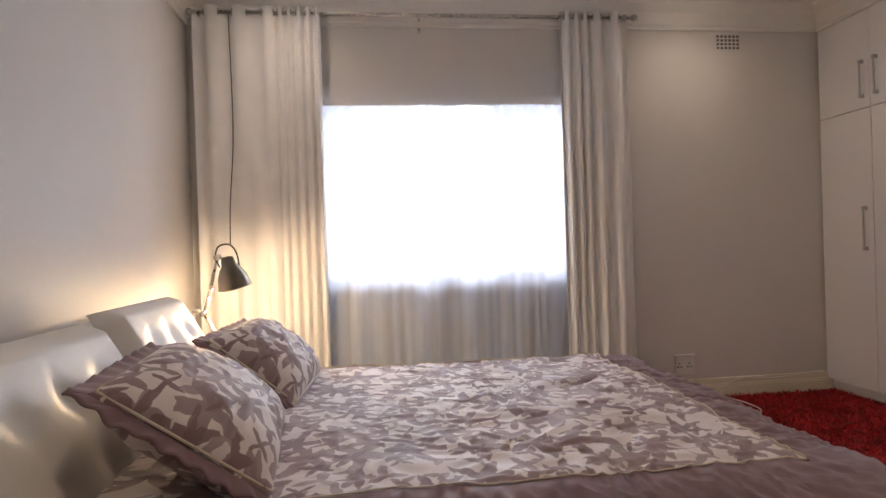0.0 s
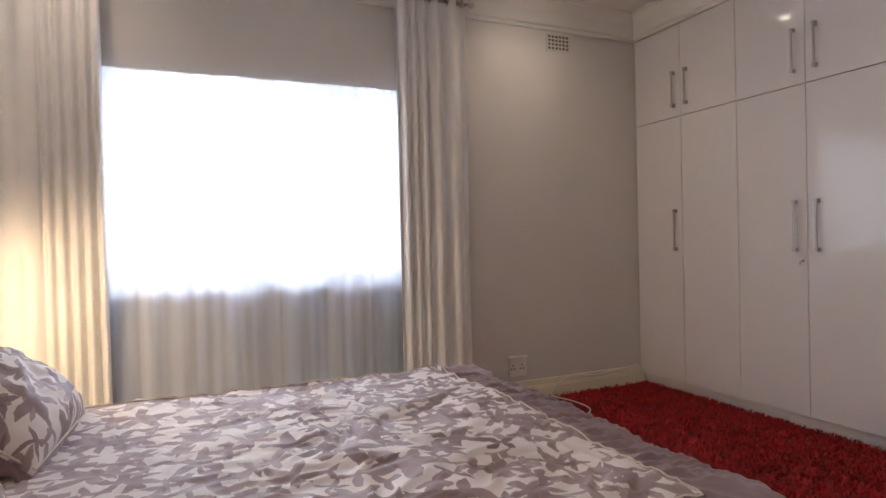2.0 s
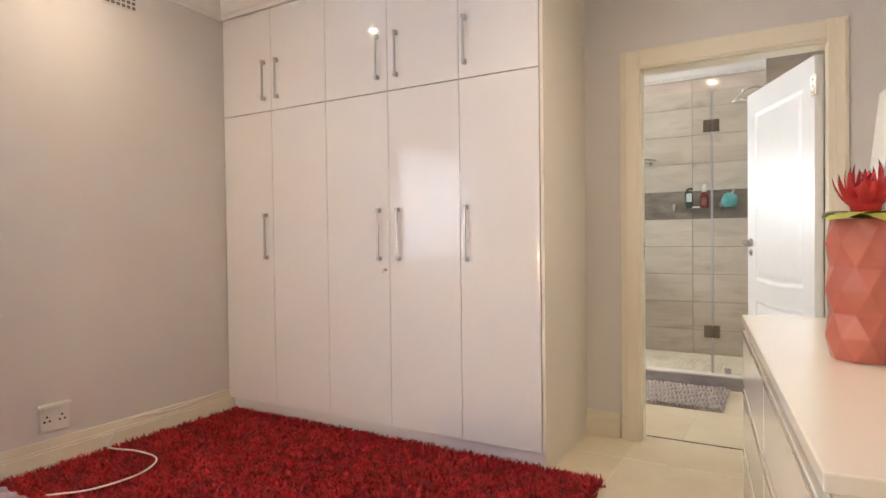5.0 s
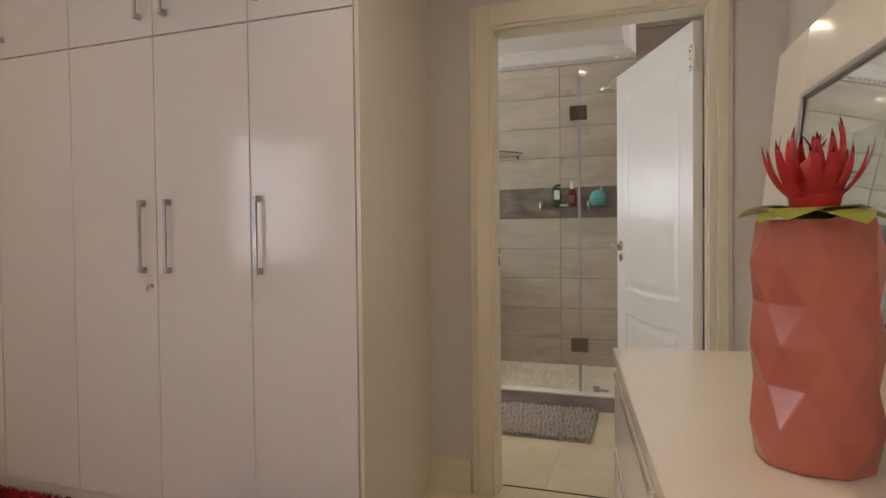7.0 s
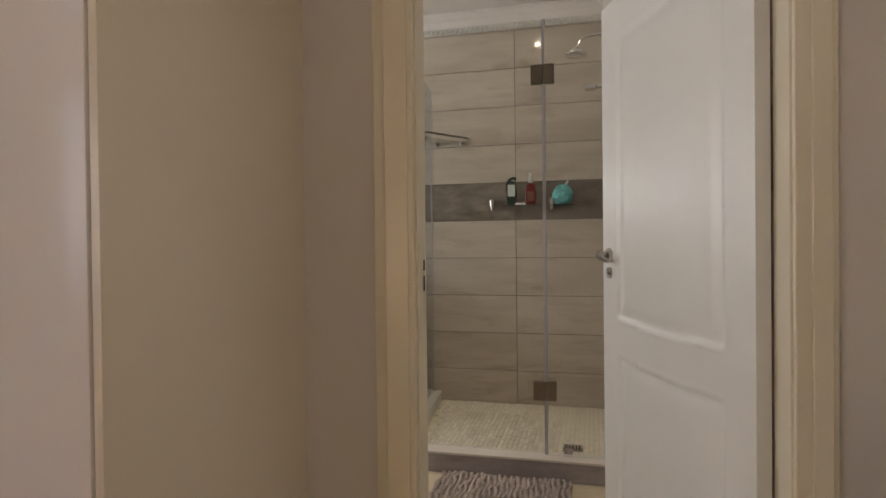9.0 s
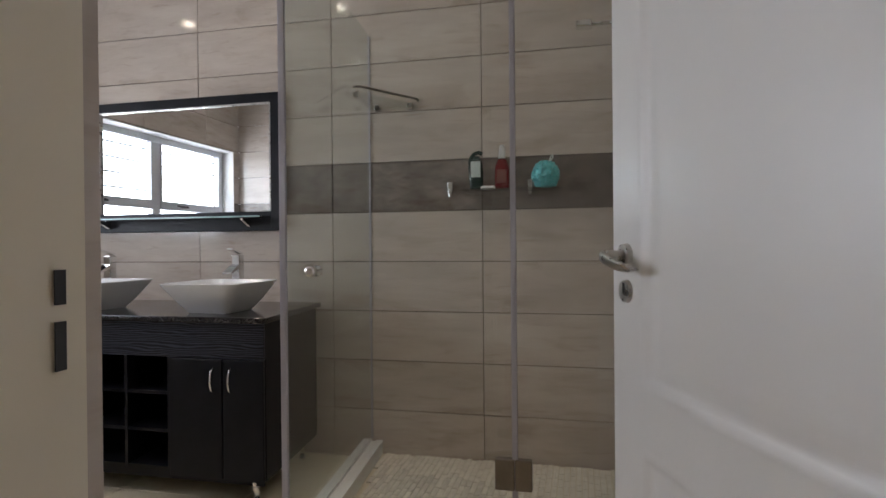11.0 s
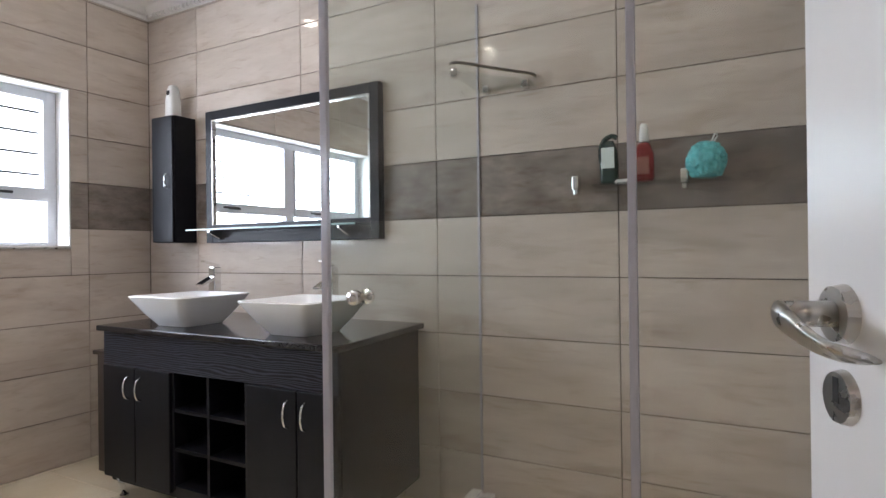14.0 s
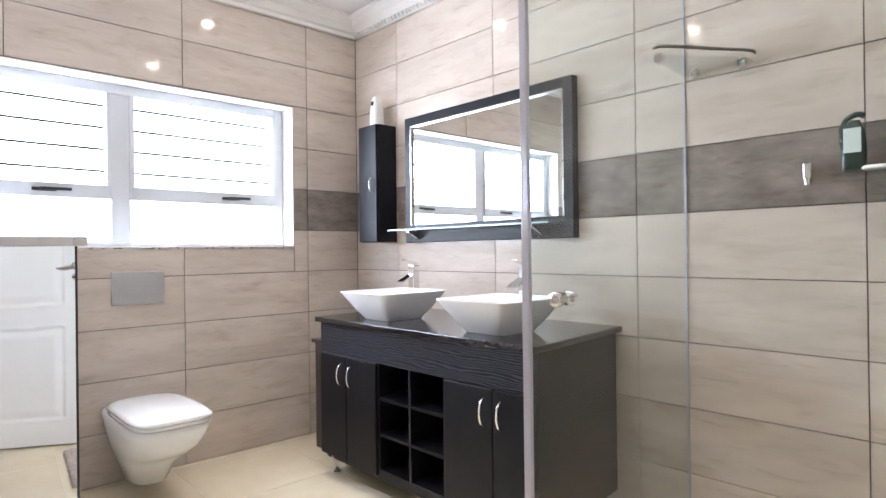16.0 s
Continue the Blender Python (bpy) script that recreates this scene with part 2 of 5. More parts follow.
LEATHER = mat("white_leather", (0.80, 0.77, 0.72), 0.42, vary=0.03, scale=6, bump=0.08, bump_scale=150)
RUGM = mat("red_shag", (0.39, 0.008, 0.011), 0.7, vary=0.55, scale=22)
RUGB = mat("red_rug_backing", (0.14, 0.008, 0.01), 0.9, vary=0.3, scale=30, bump=0.4)
FLOORT = grain_mat("cream_floor_tile", (0.70, 0.61, 0.43), (0.79, 0.71, 0.54), 0.22, (1, 1, 1), 2.5, 0.03)
GROUT = mat("floor_grout", (0.72, 0.64, 0.48), 0.9, bump=0.2)
TILE = grain_mat("stone_wall_tile", (0.50, 0.425, 0.36), (0.63, 0.555, 0.485), 0.085, (1.0, 1.0, 4.5), 2.0, 0.05, contrast=(0.28, 0.62), blotch=0.42)
TILED = grain_mat("dark_stone_tile", (0.17, 0.14, 0.12), (0.31, 0.265, 0.23), 0.2, (2, 2, 4), 4.0, 0.08, contrast=(0.3, 0.7), blotch=0.8)
WGROUT = mat("wall_grout", (0.16, 0.13, 0.11), 0.9, bump=0.2)
MOSAIC = grain_mat("cream_mosaic", (0.66, 0.60, 0.49), (0.83, 0.77, 0.66), 0.35, (3, 3, 3), 9, 0.12)
CURBT = grain_mat("grey_curb_tile", (0.34, 0.31, 0.33), (0.48, 0.45, 0.46), 0.25, (1, 1, 4), 4)
STONE = mat("pale_curb_stone", (0.74, 0.71, 0.66), 0.3, vary=0.06, scale=8)
BLACKW = grain_mat("black_ash_veneer", (0.004, 0.004, 0.006), (0.055, 0.058, 0.08), 0.35, (1.2, 1.2, 8.0), 4.2, spec=0.3, contrast=(0.3, 0.9), wave=True)
BLACKP = mat("black_panel", (0.008, 0.008, 0.011), 0.38, vary=0.2, scale=12, Specular_IOR_Level=0.22)
STANDW = mat("dark_brown_stand_wood", (0.075, 0.055, 0.045), 0.45, vary=0.2, scale=9)
BLACKT = mat("black_granite", (0.018, 0.015, 0.016), 0.15, vary=0.5, scale=120)
MIRROR = mat("mirror_silver", (0.90, 0.92, 0.92), 0.01, 1.0, vary=0.0)
CERAMIC = mat("white_ceramic", (0.84, 0.84, 0.84), 0.1, vary=0.01, Coat_Weight=0.3)
ALU = mat("white_aluminium", (0.62, 0.63, 0.66), 0.35, vary=0.02)
GLASS = glass("shower_glass", (0.962, 0.982, 0.972))
PANE = glass("window_glass", (0.97, 0.98, 0.98))
EDGE = mat("glass_edge_seal", (0.66, 0.64, 0.70), 0.2, vary=0.05, Transmission_Weight=0.3)
PLASTICW = mat("white_plastic", (0.78, 0.77, 0.74), 0.35, vary=0.02)
CORAL = mat("coral_glazed_ceramic", (0.52, 0.145, 0.10), 0.3, vary=0.06, scale=8, Coat_Weight=0.2)
PETAL = mat("red_petal", (0.55, 0.03, 0.035), 0.5, vary=0.3, scale=25)
PETALT = mat("dark_petal_tip", (0.16, 0.02, 0.03), 0.5)
LEAF = mat("leaf_green", (0.30, 0.34, 0.045), 0.45, vary=0.25, scale=18)
DRESS = mat("dresser_gloss_white", (0.85, 0.80, 0.71), 0.13, vary=0.015, scale=3)
PUFF = mat("aqua_mesh", (0.13, 0.50, 0.52), 0.6, vary=0.25, scale=40, bump=0.6, bump_scale=70)
MATM = mat("grey_chenille", (0.44, 0.38, 0.345), 0.95, vary=0.2, scale=60, bump=0.5, bump_scale=200)
DARKGREEN = mat("dark_green_plastic", (0.03, 0.05, 0.04), 0.25)
LABEL = mat("pale_label", (0.62, 0.70, 0.66), 0.4)
MAROON = mat("maroon_plastic", (0.17, 0.02, 0.02), 0.25)
BACKDROP = emit("bright_sky", (0.96, 0.98, 1.0), 3.2)
BULB = emit("warm_bulb", (1.0, 0.72, 0.38), 30.0)
LAMPD = emit("downlight_bulb", (1.0, 0.88, 0.68), 70.0)

# ---- building blocks ----
ORIG = {}


def thing(name, label, category, at=(0, 0, 0), group="", local=False, rz=0.0, kind=""):
    """An Empty at the base of a thing. Parts are written in world metres, or with local=True from the base."""
    ob = new(name)
    ob.empty_display_size = 0.1
    ob.matrix_world = pose(*at, 0, 0, rz)
    ORIG[ob.name] = Vector((0, 0, 0)) if local else Vector(at)
    return tagged(ob, label, category, group, kind)


def part(name, bm, material, parent=None, label="", smooth=False, kind="", category=""):
    me = bpy.data.meshes.new(name)
    if parent is not None and parent.name in ORIG:
        bmesh.ops.translate(bm, verts=bm.verts, vec=-ORIG[parent.name])
    bmesh.ops.recalc_face_normals(bm, faces=bm.faces)
    bm.to_mesh(me)
    bm.free()
    for m in material if isinstance(material, (list, tuple)) else (material,):
        me.materials.append(m)
    if smooth:
        for f in me.polygons:
            f.use_smooth = True
    ob = new(name, me)
    if parent is not None:
        ob.parent = parent
        if parent.name in ORIG:
            ORIG[ob.name] = ORIG[parent.name]
    return tagged(ob, label, category, "", kind)


def structure(name, bm, material, label, category="wall"):
    return part(name, bm, material, None, label, kind="structure", category=category)


def box(a, b, bev=0.0, bm=None, seg=2):
    bm = bm or bmesh.new()
    lo = [min(p, q) for p, q in zip(a, b)]
    hi = [max(p, q) for p, q in zip(a, b)]
    m = Matrix.Translation([(p + q) / 2 for p, q in zip(lo, hi)]) @ Matrix.Diagonal((*[q - p for p, q in zip(lo, hi)], 1))
    vs = bmesh.ops.create_cube(bm, size=1, matrix=m)["verts"]
    if bev:
        es = list({e for v in vs for e in v.link_edges})
        bmesh.ops.bevel(bm, geom=es, offset=bev, segments=seg, affect="EDGES", profile=0.5)
    return bm


def boxes(*pairs, bev=0.0):
    bm = bmesh.new()
    for a, b in pairs:
        box(a, b, bev, bm)
    return bm


def cyl(p0, p1, r0, r1=None, seg=16, bm=None):
    bm = bm or bmesh.new()
    p0, p1 = Vector(p0), Vector(p1)
    d = p1 - p0
    m = Matrix.Translation((p0 + p1) / 2) @ d.to_track_quat("Z", "Y").to_matrix().to_4x4()
    bmesh.ops.create_cone(bm, cap_ends=True, segments=seg, radius1=r0, radius2=r0 if r1 is None else r1, depth=d.length, matrix=m)
    return bm


def tube(pts, r, seg=8, bm=None):
    bm = bm or bmesh.new()
    pts = [Vector(p) for p in pts]
    rings = []
    for i, p in enumerate(pts):
        d = (pts[min(i + 1, len(pts) - 1)] - pts[max(i - 1, 0)]).normalized()
        q = d.to_track_quat("Z", "Y")
        rr = r[i] if isinstance(r, (list, tuple)) else r
        rings.append([bm.verts.new(p + q @ Vector((rr * math.cos(2 * math.pi * k / seg), rr * math.sin(2 * math.pi * k / seg), 0))) for k in range(seg)])
    for a, b in zip(rings, rings[1:]):
        for k in range(seg):
            bm.faces.new((a[k], a[(k + 1) % seg], b[(k + 1) % seg], b[k]))
    bm.faces.new(rings[0])
    bm.faces.new(rings[-1])
    return bm


def lathe(profile, at=(0, 0, 0), seg=24, bm=None):
    bm = bm or bmesh.new()
    rings = [[bm.verts.new((at[0] + r * math.cos(2 * math.pi * k / seg), at[1] + r * math.sin(2 * math.pi * k / seg), at[2] + z)) for k in range(seg)] for r, z in profile]
    for a, b in zip(rings, rings[1:]):
        for k in range(seg):
            bm.faces.new((a[k], a[(k + 1) % seg], b[(k + 1) % seg], b[k]))
    bm.faces.new(rings[0])
    bm.faces.new(rings[-1])
    return bm


def sheet(f, nu, nv, bm=None):
    bm = bm or bmesh.new()
    g = [[bm.verts.new(f(i / nu, j / nv)) for j in range(nv + 1)] for i in range(nu + 1)]
    for i in range(nu):
        for j in range(nv):
            bm.faces.new((g[i][j], g[i + 1][j], g[i + 1][j + 1], g[i][j + 1]))
    return bm


def loft(rings):
    """Rings of equal length, skinned and capped."""
    bm = bmesh.new()
    vs = [[bm.verts.new(p) for p in r] for r in rings]
    n = len(vs[0])
    for a, b in zip(vs, vs[1:]):
        for k in range(n):
            bm.faces.new((a[k], a[(k + 1) % n], b[(k + 1) % n], b[k]))
    bm.faces.new(vs[0])
    bm.faces.new(vs[-1])
    return bm


def rounded(cx, cy, z, hx, hy, p=4.0, n=32):
    """A ring in the shape of a rounded rectangle."""
    out = []
    for k in range(n):
        a = 2 * math.pi * (k + 0.5) / n
        c, s = math.cos(a), math.sin(a)
        out.append((cx + hx * math.copysign(abs(c) ** (2 / p), c), cy + hy * math.copysign(abs(s) ** (2 / p), s), z))
    return out


def shear(obs, k, x0):
    """The bathroom is a little out of square: slide meshes along y in step with x."""
    for o in obs:
        if o.type == "MESH":
            base = ORIG.get(o.name, Vector((0, 0, 0)))
            for v in o.data.vertices:
                v.co.y += k * (v.co.x + base.x - x0)


def solid(ob, t):
    md = ob.modifiers.new("thickness", "SOLIDIFY")
    md.thickness = t
    md.offset = 0
    return ob


# ---- plan ----
BX0, BX1, BY0, BY1, BH = -0.80, 4.09, -1.2, 4.35, 2.68      # bedroom
WX = 3.43                                                    # wardrobe fronts
CX0, CX1, CY0, CY1, CH = 4.21, 6.59, 0.95, 4.72, 2.62        # bathroom
DY0, DY1, DZ = 1.045, 1.901, 1.99                              # doorway
RY = 0.80                                                    # dresser wall
NX, NY = 5.12, 1.33                                          # bathroom wall that the door swings against

structure("floor", boxes(((BX0 - 0.2, BY0 - 0.2, -0.2), (BX1 + 0.06, BY1 + 0.25, -0.002)), ((BX1 + 0.06, CY0 - 0.2, -0.2), (CX1 + 0.2, CY1 + 0.25, -0.002))), GROUT, "cream tiled floor through bedroom and bathroom", "floor")
structure("wall_west", box((BX0 - 0.15, BY0 - 0.15, 0), (BX0, BY1 + 0.2, BH)), WALL, "smooth pale grey painted headboard wall")
WL, WR, WS, WT = -0.02, 1.62, 0.865, 2.0
structure("wall_north", boxes(((BX0, BY1, 0), (WL, BY1 + 0.2, BH)), ((WR, BY1, 0), (BX1 + 0.12, BY1 + 0.2, BH)), ((WL, BY1, 0), (WR, BY1 + 0.2, WS)), ((WL, BY1, WT), (WR, BY1 + 0.2, BH))), WALL, "smooth painted bedroom wall with a wide window")
structure("wall_south", box((BX0, BY0 - 0.15, 0), (1.30, BY0, BH)), WALL, "smooth pale painted bedroom wall")
structure("wall_dresser", boxes(((1.30, RY - 0.15, 0), (BX1, RY, BH)), ((1.30, BY0 - 0.15, 0), (1.45, RY - 0.15, BH))), WALL, "smooth pale painted wall behind the dresser")
structure("wall_doorway", boxes(((BX1, RY - 0.15, 0), (CX0 - 0.012, DY0, BH)), ((BX1, DY1, 0), (CX0 - 0.012, BY1, BH)), ((BX1, DY0, DZ), (CX0 - 0.012, DY1, BH))), WALL, "pale painted wall with a doorway to the bathroom")
structure("ceiling", box((BX0 - 0.15, BY0 - 0.15, BH), (BX1 + 0.12, BY1 + 0.2, BH + 0.1)), CEIL, "white painted bedroom ceiling", "ceiling")
structure("bathroom_ceiling", box((BX1 + 0.121, CY0 - 0.15, CH), (CX1 + 0.2, CY1 + 0.3, CH + 0.1)), CEIL, "white painted bathroom ceiling", "ceiling")

# bathroom shells behind the tiles
VL, VR, VS, VT = 4.30, 6.13, 1.15, 1.995
structure("wall_bath_east", box((CX1 + 0.012, CY0 - 0.15, 0), (CX1 + 0.15, CY1 + 0.25, CH)), WGROUT, "bathroom wall of long stone-look tiles with a dark band")
bath_n = structure("wall_bath_north", boxes(((CX0, CY1 + 0.012, 0), (VL, CY1 + 0.22, CH)), ((VR, CY1 + 0.012, 0), (CX1 + 0.012, CY1 + 0.22, CH)), ((VL, CY1 + 0.012, 0), (VR, CY1 + 0.22, VS)), ((VL, CY1 + 0.012, VT), (VR, CY1 + 0.22, CH))), WGROUT, "bathroom window wall of long stone-look tiles")
bath_s = structure("wall_bath_south", boxes(((CX0, CY0 - 0.15, 0), (NX - 0.012, CY0 - 0.012, CH)), ((NX + 0.012, CY0 - 0.15, 0), (CX1 + 0.012, NY - 0.012, CH))), WGROUT, "tiled bathroom wall beside the shower")
bath_w = structure("wall_bath_west", boxes(((CX0 - 0.012, CY0, 0), (CX0 - 0.002, DY0 - 0.03, CH)), ((CX0 - 0.012, DY1 + 0.03, 0), (CX0 - 0.002, CY1, CH)), ((CX0 - 0.012, DY0 - 0.03, DZ + 0.03), (CX0 - 0.002, DY1 + 0.03, CH))), WGROUT, "tiled bathroom wall around the doorway")
bath_e = bpy.data.objects["wall_bath_east"]


def cornice(name, runs, height, top, out, material, label, dentils=False):
    """Moulded cove along straight runs: each (x0, y0, x1, y1, nx, ny) with the way into the room."""
    bm = bmesh.new()
    prof = [(0.0, -height), (0.012, -height), (0.014, -height + 0.02), (0.03, -height + 0.03), (out * 0.5, -height * 0.42), (out * 0.8, -0.028), (out * 0.86, -0.022), (out, -0.015), (out, 0.0), (0, 0)]
    for x0, y0, x1, y1, nx, ny in runs:
        a = [bm.verts.new((x0 + nx * o, y0 + ny * o, top + z)) for o, z in prof]
        b = [bm.verts.new((x1 + nx * o, y1 + ny * o, top + z)) for o, z in prof]
        k = len(prof)
        for i in range(k):
            bm.faces.new((a[i], a[(i + 1) % k], b[(i + 1) % k], b[i]))
        bm.faces.new(a)
        bm.faces.new(b)
        if dentils and nx == -1:
            ln = math.hypot(x1 - x0, y1 - y0)
            for i in range(int(ln / 0.034)):
                f = (i + 0.5) * 0.034 / ln
                px, py = x0 + (x1 - x0) * f, y0 + (y1 - y0) * f
                box((px + nx * 0.010 - 0.009 * abs(ny), py + ny * 0.010 - 0.009 * abs(nx), top - height + 0.002), (px + nx * 0.034 + 0.009 * abs(ny), py + ny * 0.034 + 0.009 * abs(nx), top - height + 0.024), 0, bm)
    return structure(name, bm, material, label, "cornice")


cornice("cornice", [(BX0, BY1, WX, BY1, 0, -1), (BX0, BY0, BX0, BY1, 1, 0), (WX, 2.19, WX, BY1, -1, 0), (BX1, RY, BX1, 2.19, -1, 0), (1.45, RY, BX1, RY, 0, 1)], 0.17, BH - 0.001, 0.12, CEIL, "white moulded plaster cornice under the ceiling")
cornice("bathroom_cornice", [(CX1, NY, CX1, CY1, -1, 0), (CX0, CY1, CX1, CY1, 0, -1), (NX, NY, CX1, NY, 0, 1), (CX0, CY0, CX0, CY1, 1, 0)], 0.11, CH - 0.001, 0.11, CEIL, "white plaster cornice with a row of dentils", True)


def skirting(name, x0, y0, x1, y1, nx, ny):
    bm = bmesh.new()
    for t, z0, z1 in ((0.022, 0.0, 0.085), (0.017, 0.085, 0.098), (0.012, 0.098, 0.138)):
        box((x0, y0, z0), (x1 + nx * t, y1 + ny * t, z1), 0.002, bm)
    return structure(name, bm, TRIM, "cream gloss stepped skirting board", "skirting")


skirting("baseboard", BX0, BY1, WX + 0.03, BY1, 0, -1)
skirting("baseboard", BX1, DY1 + 0.10, BX1, 2.19, -1, 0)
skirting("baseboard", BX0, BY0, BX0, BY1 - 0.03, 1, 0)
skirting("baseboard", 1.46, RY, BX1 - 0.03, RY, 0, 1)

# backdrops of bright sky outside both windows
structure("backdrop", box((-3, 6.4, -1), (5.0, 6.45, 5)), BACKDROP, "bright overexposed daylight outside the window", "backdrop")
structure("backdrop", box((2.5, 6.5, -1), (9.5, 6.55, 5)), BACKDROP, "bright overexposed daylight outside the bathroom", "backdrop")
structure("ground", box((-300, -300, -0.5), (300, 300, -0.3)), mat("yard_soil", (0.2, 0.17, 0.13), 0.95, bump=0.4, bump_scale=8), "bare yard outside", "ground")

# ---- bedroom window ----
win = thing("window_1", "wide white-framed bedroom window, blown out with daylight", "window", ((WL + WR) / 2, BY1 + 0.12, WS), kind="structure")
fy0, fy1 = BY1 + 0.10, BY1 + 0.15
part("window_frame", boxes(((WL, fy0, WS), (WL + 0.05, fy1, WT)), ((WR - 0.05, fy0, WS), (WR, fy1, WT)), ((WL + 0.05, fy0, WS), (WR - 0.05, fy1, WS + 0.05)), ((WL + 0.05, fy0, WT - 0.05), (WR - 0.05, fy1, WT)), ((1.20, fy0, WS + 0.05), (1.26, fy1, WT - 0.05)), ((1.26, fy0 + 0.005, 1.40), (WR - 0.05, fy1 - 0.005, 1.44)), bev=0.004), ALU, win)
for a, b, z0, z1 in ((WL + 0.05, 1.20, WS + 0.05, WT - 0.05), (1.26, WR - 0.05, WS + 0.05, 1.40), (1.26, WR - 0.05, 1.44, WT - 0.05)):
    g = part("pane", box((a, fy0 + 0.02, z0), (b, fy0 + 0.026, z1)), PANE, win)
    g.visible_shadow = False
part("window_sill", box((WL + 0.004, BY1 + 0.002, WS - 0.02), (WR - 0.004, fy0, WS + 0.004), 0.003), DARKMETAL_SHADE, win, "dark tiled inner sill")

# ---- curtains ----
ROD_Z, ROD_Y = 2.553, 4.25
rod = thing("curtain_rod", "brushed steel double curtain rod on wall brackets", "curtain rod", (0.65, BY1, ROD_Z))
part("rod", cyl((-0.74, ROD_Y, ROD_Z), (2.04, ROD_Y, ROD_Z), 0.011), STEEL, rod, smooth=True)
part("rod", cyl((-0.1, ROD_Y + 0.055, ROD_Z + 0.012), (1.62, ROD_Y + 0.055, ROD_Z + 0.012), 0.007), STEEL, rod, smooth=True)
for x in (-0.75, 2.05):
    part("finial", lathe([(0.004, -0.02), (0.02, -0.014), (0.024, 0), (0.02, 0.014), (0.004, 0.02)], (x, ROD_Y, ROD_Z)), STEEL, rod, smooth=True)
for x in (0.64, 2.0, -0.7):
    br = part("bracket", boxes(((x - 0.008, ROD_Y, ROD_Z - 0.016), (x + 0.008, BY1, ROD_Z - 0.008)), ((x - 0.011, BY1 - 0.006, ROD_Z - 0.085), (x + 0.011, BY1, ROD_Z + 0.0)), bev=0.002), STEEL, rod)
    part("screw", cyl((x, BY1 - 0.006, ROD_Z - 0.06), (x, BY1 - 0.009, ROD_Z - 0.06), 0.005, seg=8), DARKMETAL_SHADE, br)


def curtain(name, label, x0, x1, folds, seed, wide_from=None):
    """Eyelet curtain: soft deep folds, some pressed close together."""
    r = random.Random(seed)
    cx = (x0 + x1) / 2
    c = thing(name, label, "curtain", (cx, ROD_Y, 0.03), "bedroom curtains")
    ph = [0.0]
    for i in range(folds):
        ph.append(ph[-1] + wide_from(i, r))
    tot = ph[-1]
    amp = [(0.012 + 0.016 * min(1.0, (ph[min(i + 1, folds)] - ph[min(i, folds - 1)]) / 1.4)) * (0.9 + 0.4 * r.random()) for i in range(folds + 1)]

    def f(u, v):
        # u runs across in fold counts, v from hem to heading
        k = u * folds
        i = min(int(k), folds - 1)
        w = k - i
        x = x0 + (x1 - x0) * (ph[i] + (ph[i + 1] - ph[i]) * w) / tot
        a = amp[i] * (1 - w) + amp[i + 1] * w
        s = math.sin(2 * math.pi * k * 0.5 + 0.05 * math.sin(2 * v + 0.4 * k))
        s = math.copysign(abs(s) ** 0.7, s)
        sway = 0.007 * noise.noise((k * 0.35, v * 0.8, seed)) + 0.0012 * noise.noise((k * 1.3, v * 2, seed + 4))
        return (x + sway * (1.4 - v), ROD_Y + s * a * (1.15 - 0.2 * v) + sway, 0.03 + v * (ROD_Z + 0.035 - 0.03))

    ob = part("cloth", sheet(f, folds * 14, 40), CURTAIN, c, smooth=True)
    solid(ob, 0.003)
    part("hem", sheet(lambda u, v: tuple(Vector(f(u, v * 0.025)) + Vector((0, -0.004, 0))), folds * 14, 2), CURTAIN, c, smooth=True)
    for i in range(folds):
        x, y, z = f((i + 0.98) / folds if i < folds - 1 else 0.97, 0.985)
        bm = bmesh.new()
        pts = [(x, ROD_Y + 0.02 * math.cos(a), ROD_Z + 0.02 * math.sin(a)) for a in [2 * math.pi * k / 14 for k in range(15)]]
        part("eyelet", tube(pts, 0.004, 6, bm), STEEL, c, smooth=True)
    return c


curtain("curtain", "cream eyelet curtain gathered beside the window, lit by the lamp", -0.74, 0.02, 16, 3, lambda i, r: (1.9 if i < 6 else 0.62) * (0.85 + 0.3 * r.random()))
curtain("curtain", "cream eyelet curtain gathered beside the wardrobe wall", 1.545, 2.0, 11, 8, lambda i, r: (0.65 if i < 7 else 1.25) * (0.85 + 0.3 * r.random()))
sh = thing("sheer_curtain", "thin white voile curtain hanging across the window", "curtain", (0.8, ROD_Y + 0.07, 0.03))
SX0, SX1 = -0.05, 1.66


def voile(u, v):
    x = SX0 + (SX1 - SX0) * u
    s = noise.noise((u * 17, v * 0.5, 2.2)) * 1.2 + 0.5 * noise.noise((u * 37, v * 0.8, 5.1))
    return (x + 0.012 * noise.noise((u * 20, v * 1.5, 1)), BY1 - 0.035 + 0.026 * max(-1, min(1, s)), 0.03 + v * (WT + 0.0 - 0.03))


part("voile", sheet(voile, 260, 18), SHEER, sh, smooth=True)
part("heading_wire", cyl((SX0, BY1 - 0.035, WT + 0.002), (SX1, BY1 - 0.035, WT + 0.002), 0.003, seg=8), PLASTICW, sh)

# ---- wardrobe ----
WY = [2.205, 2.626, 3.058, 3.49, 3.92, 4.345]
ward = thing("wardrobe", "white gloss built-in wardrobe with ten doors and steel handles", "wardrobe", (3.75, 3.27, 0))
part("end_panel", box((WX + 0.004, 2.187, 0.0), (BX1, 2.203, 2.51), 0.001), WARDSIDE, ward, "cream painted end panel")
part("plinth", box((WX + 0.035, 2.204, 0.0), (WX + 0.05, BY1 - 0.002, 0.085)), WARD, ward)
part("back", box((BX1 - 0.012, 2.204, 0.0), (BX1 - 0.002, BY1 - 0.002, 2.51)), WARD, ward)
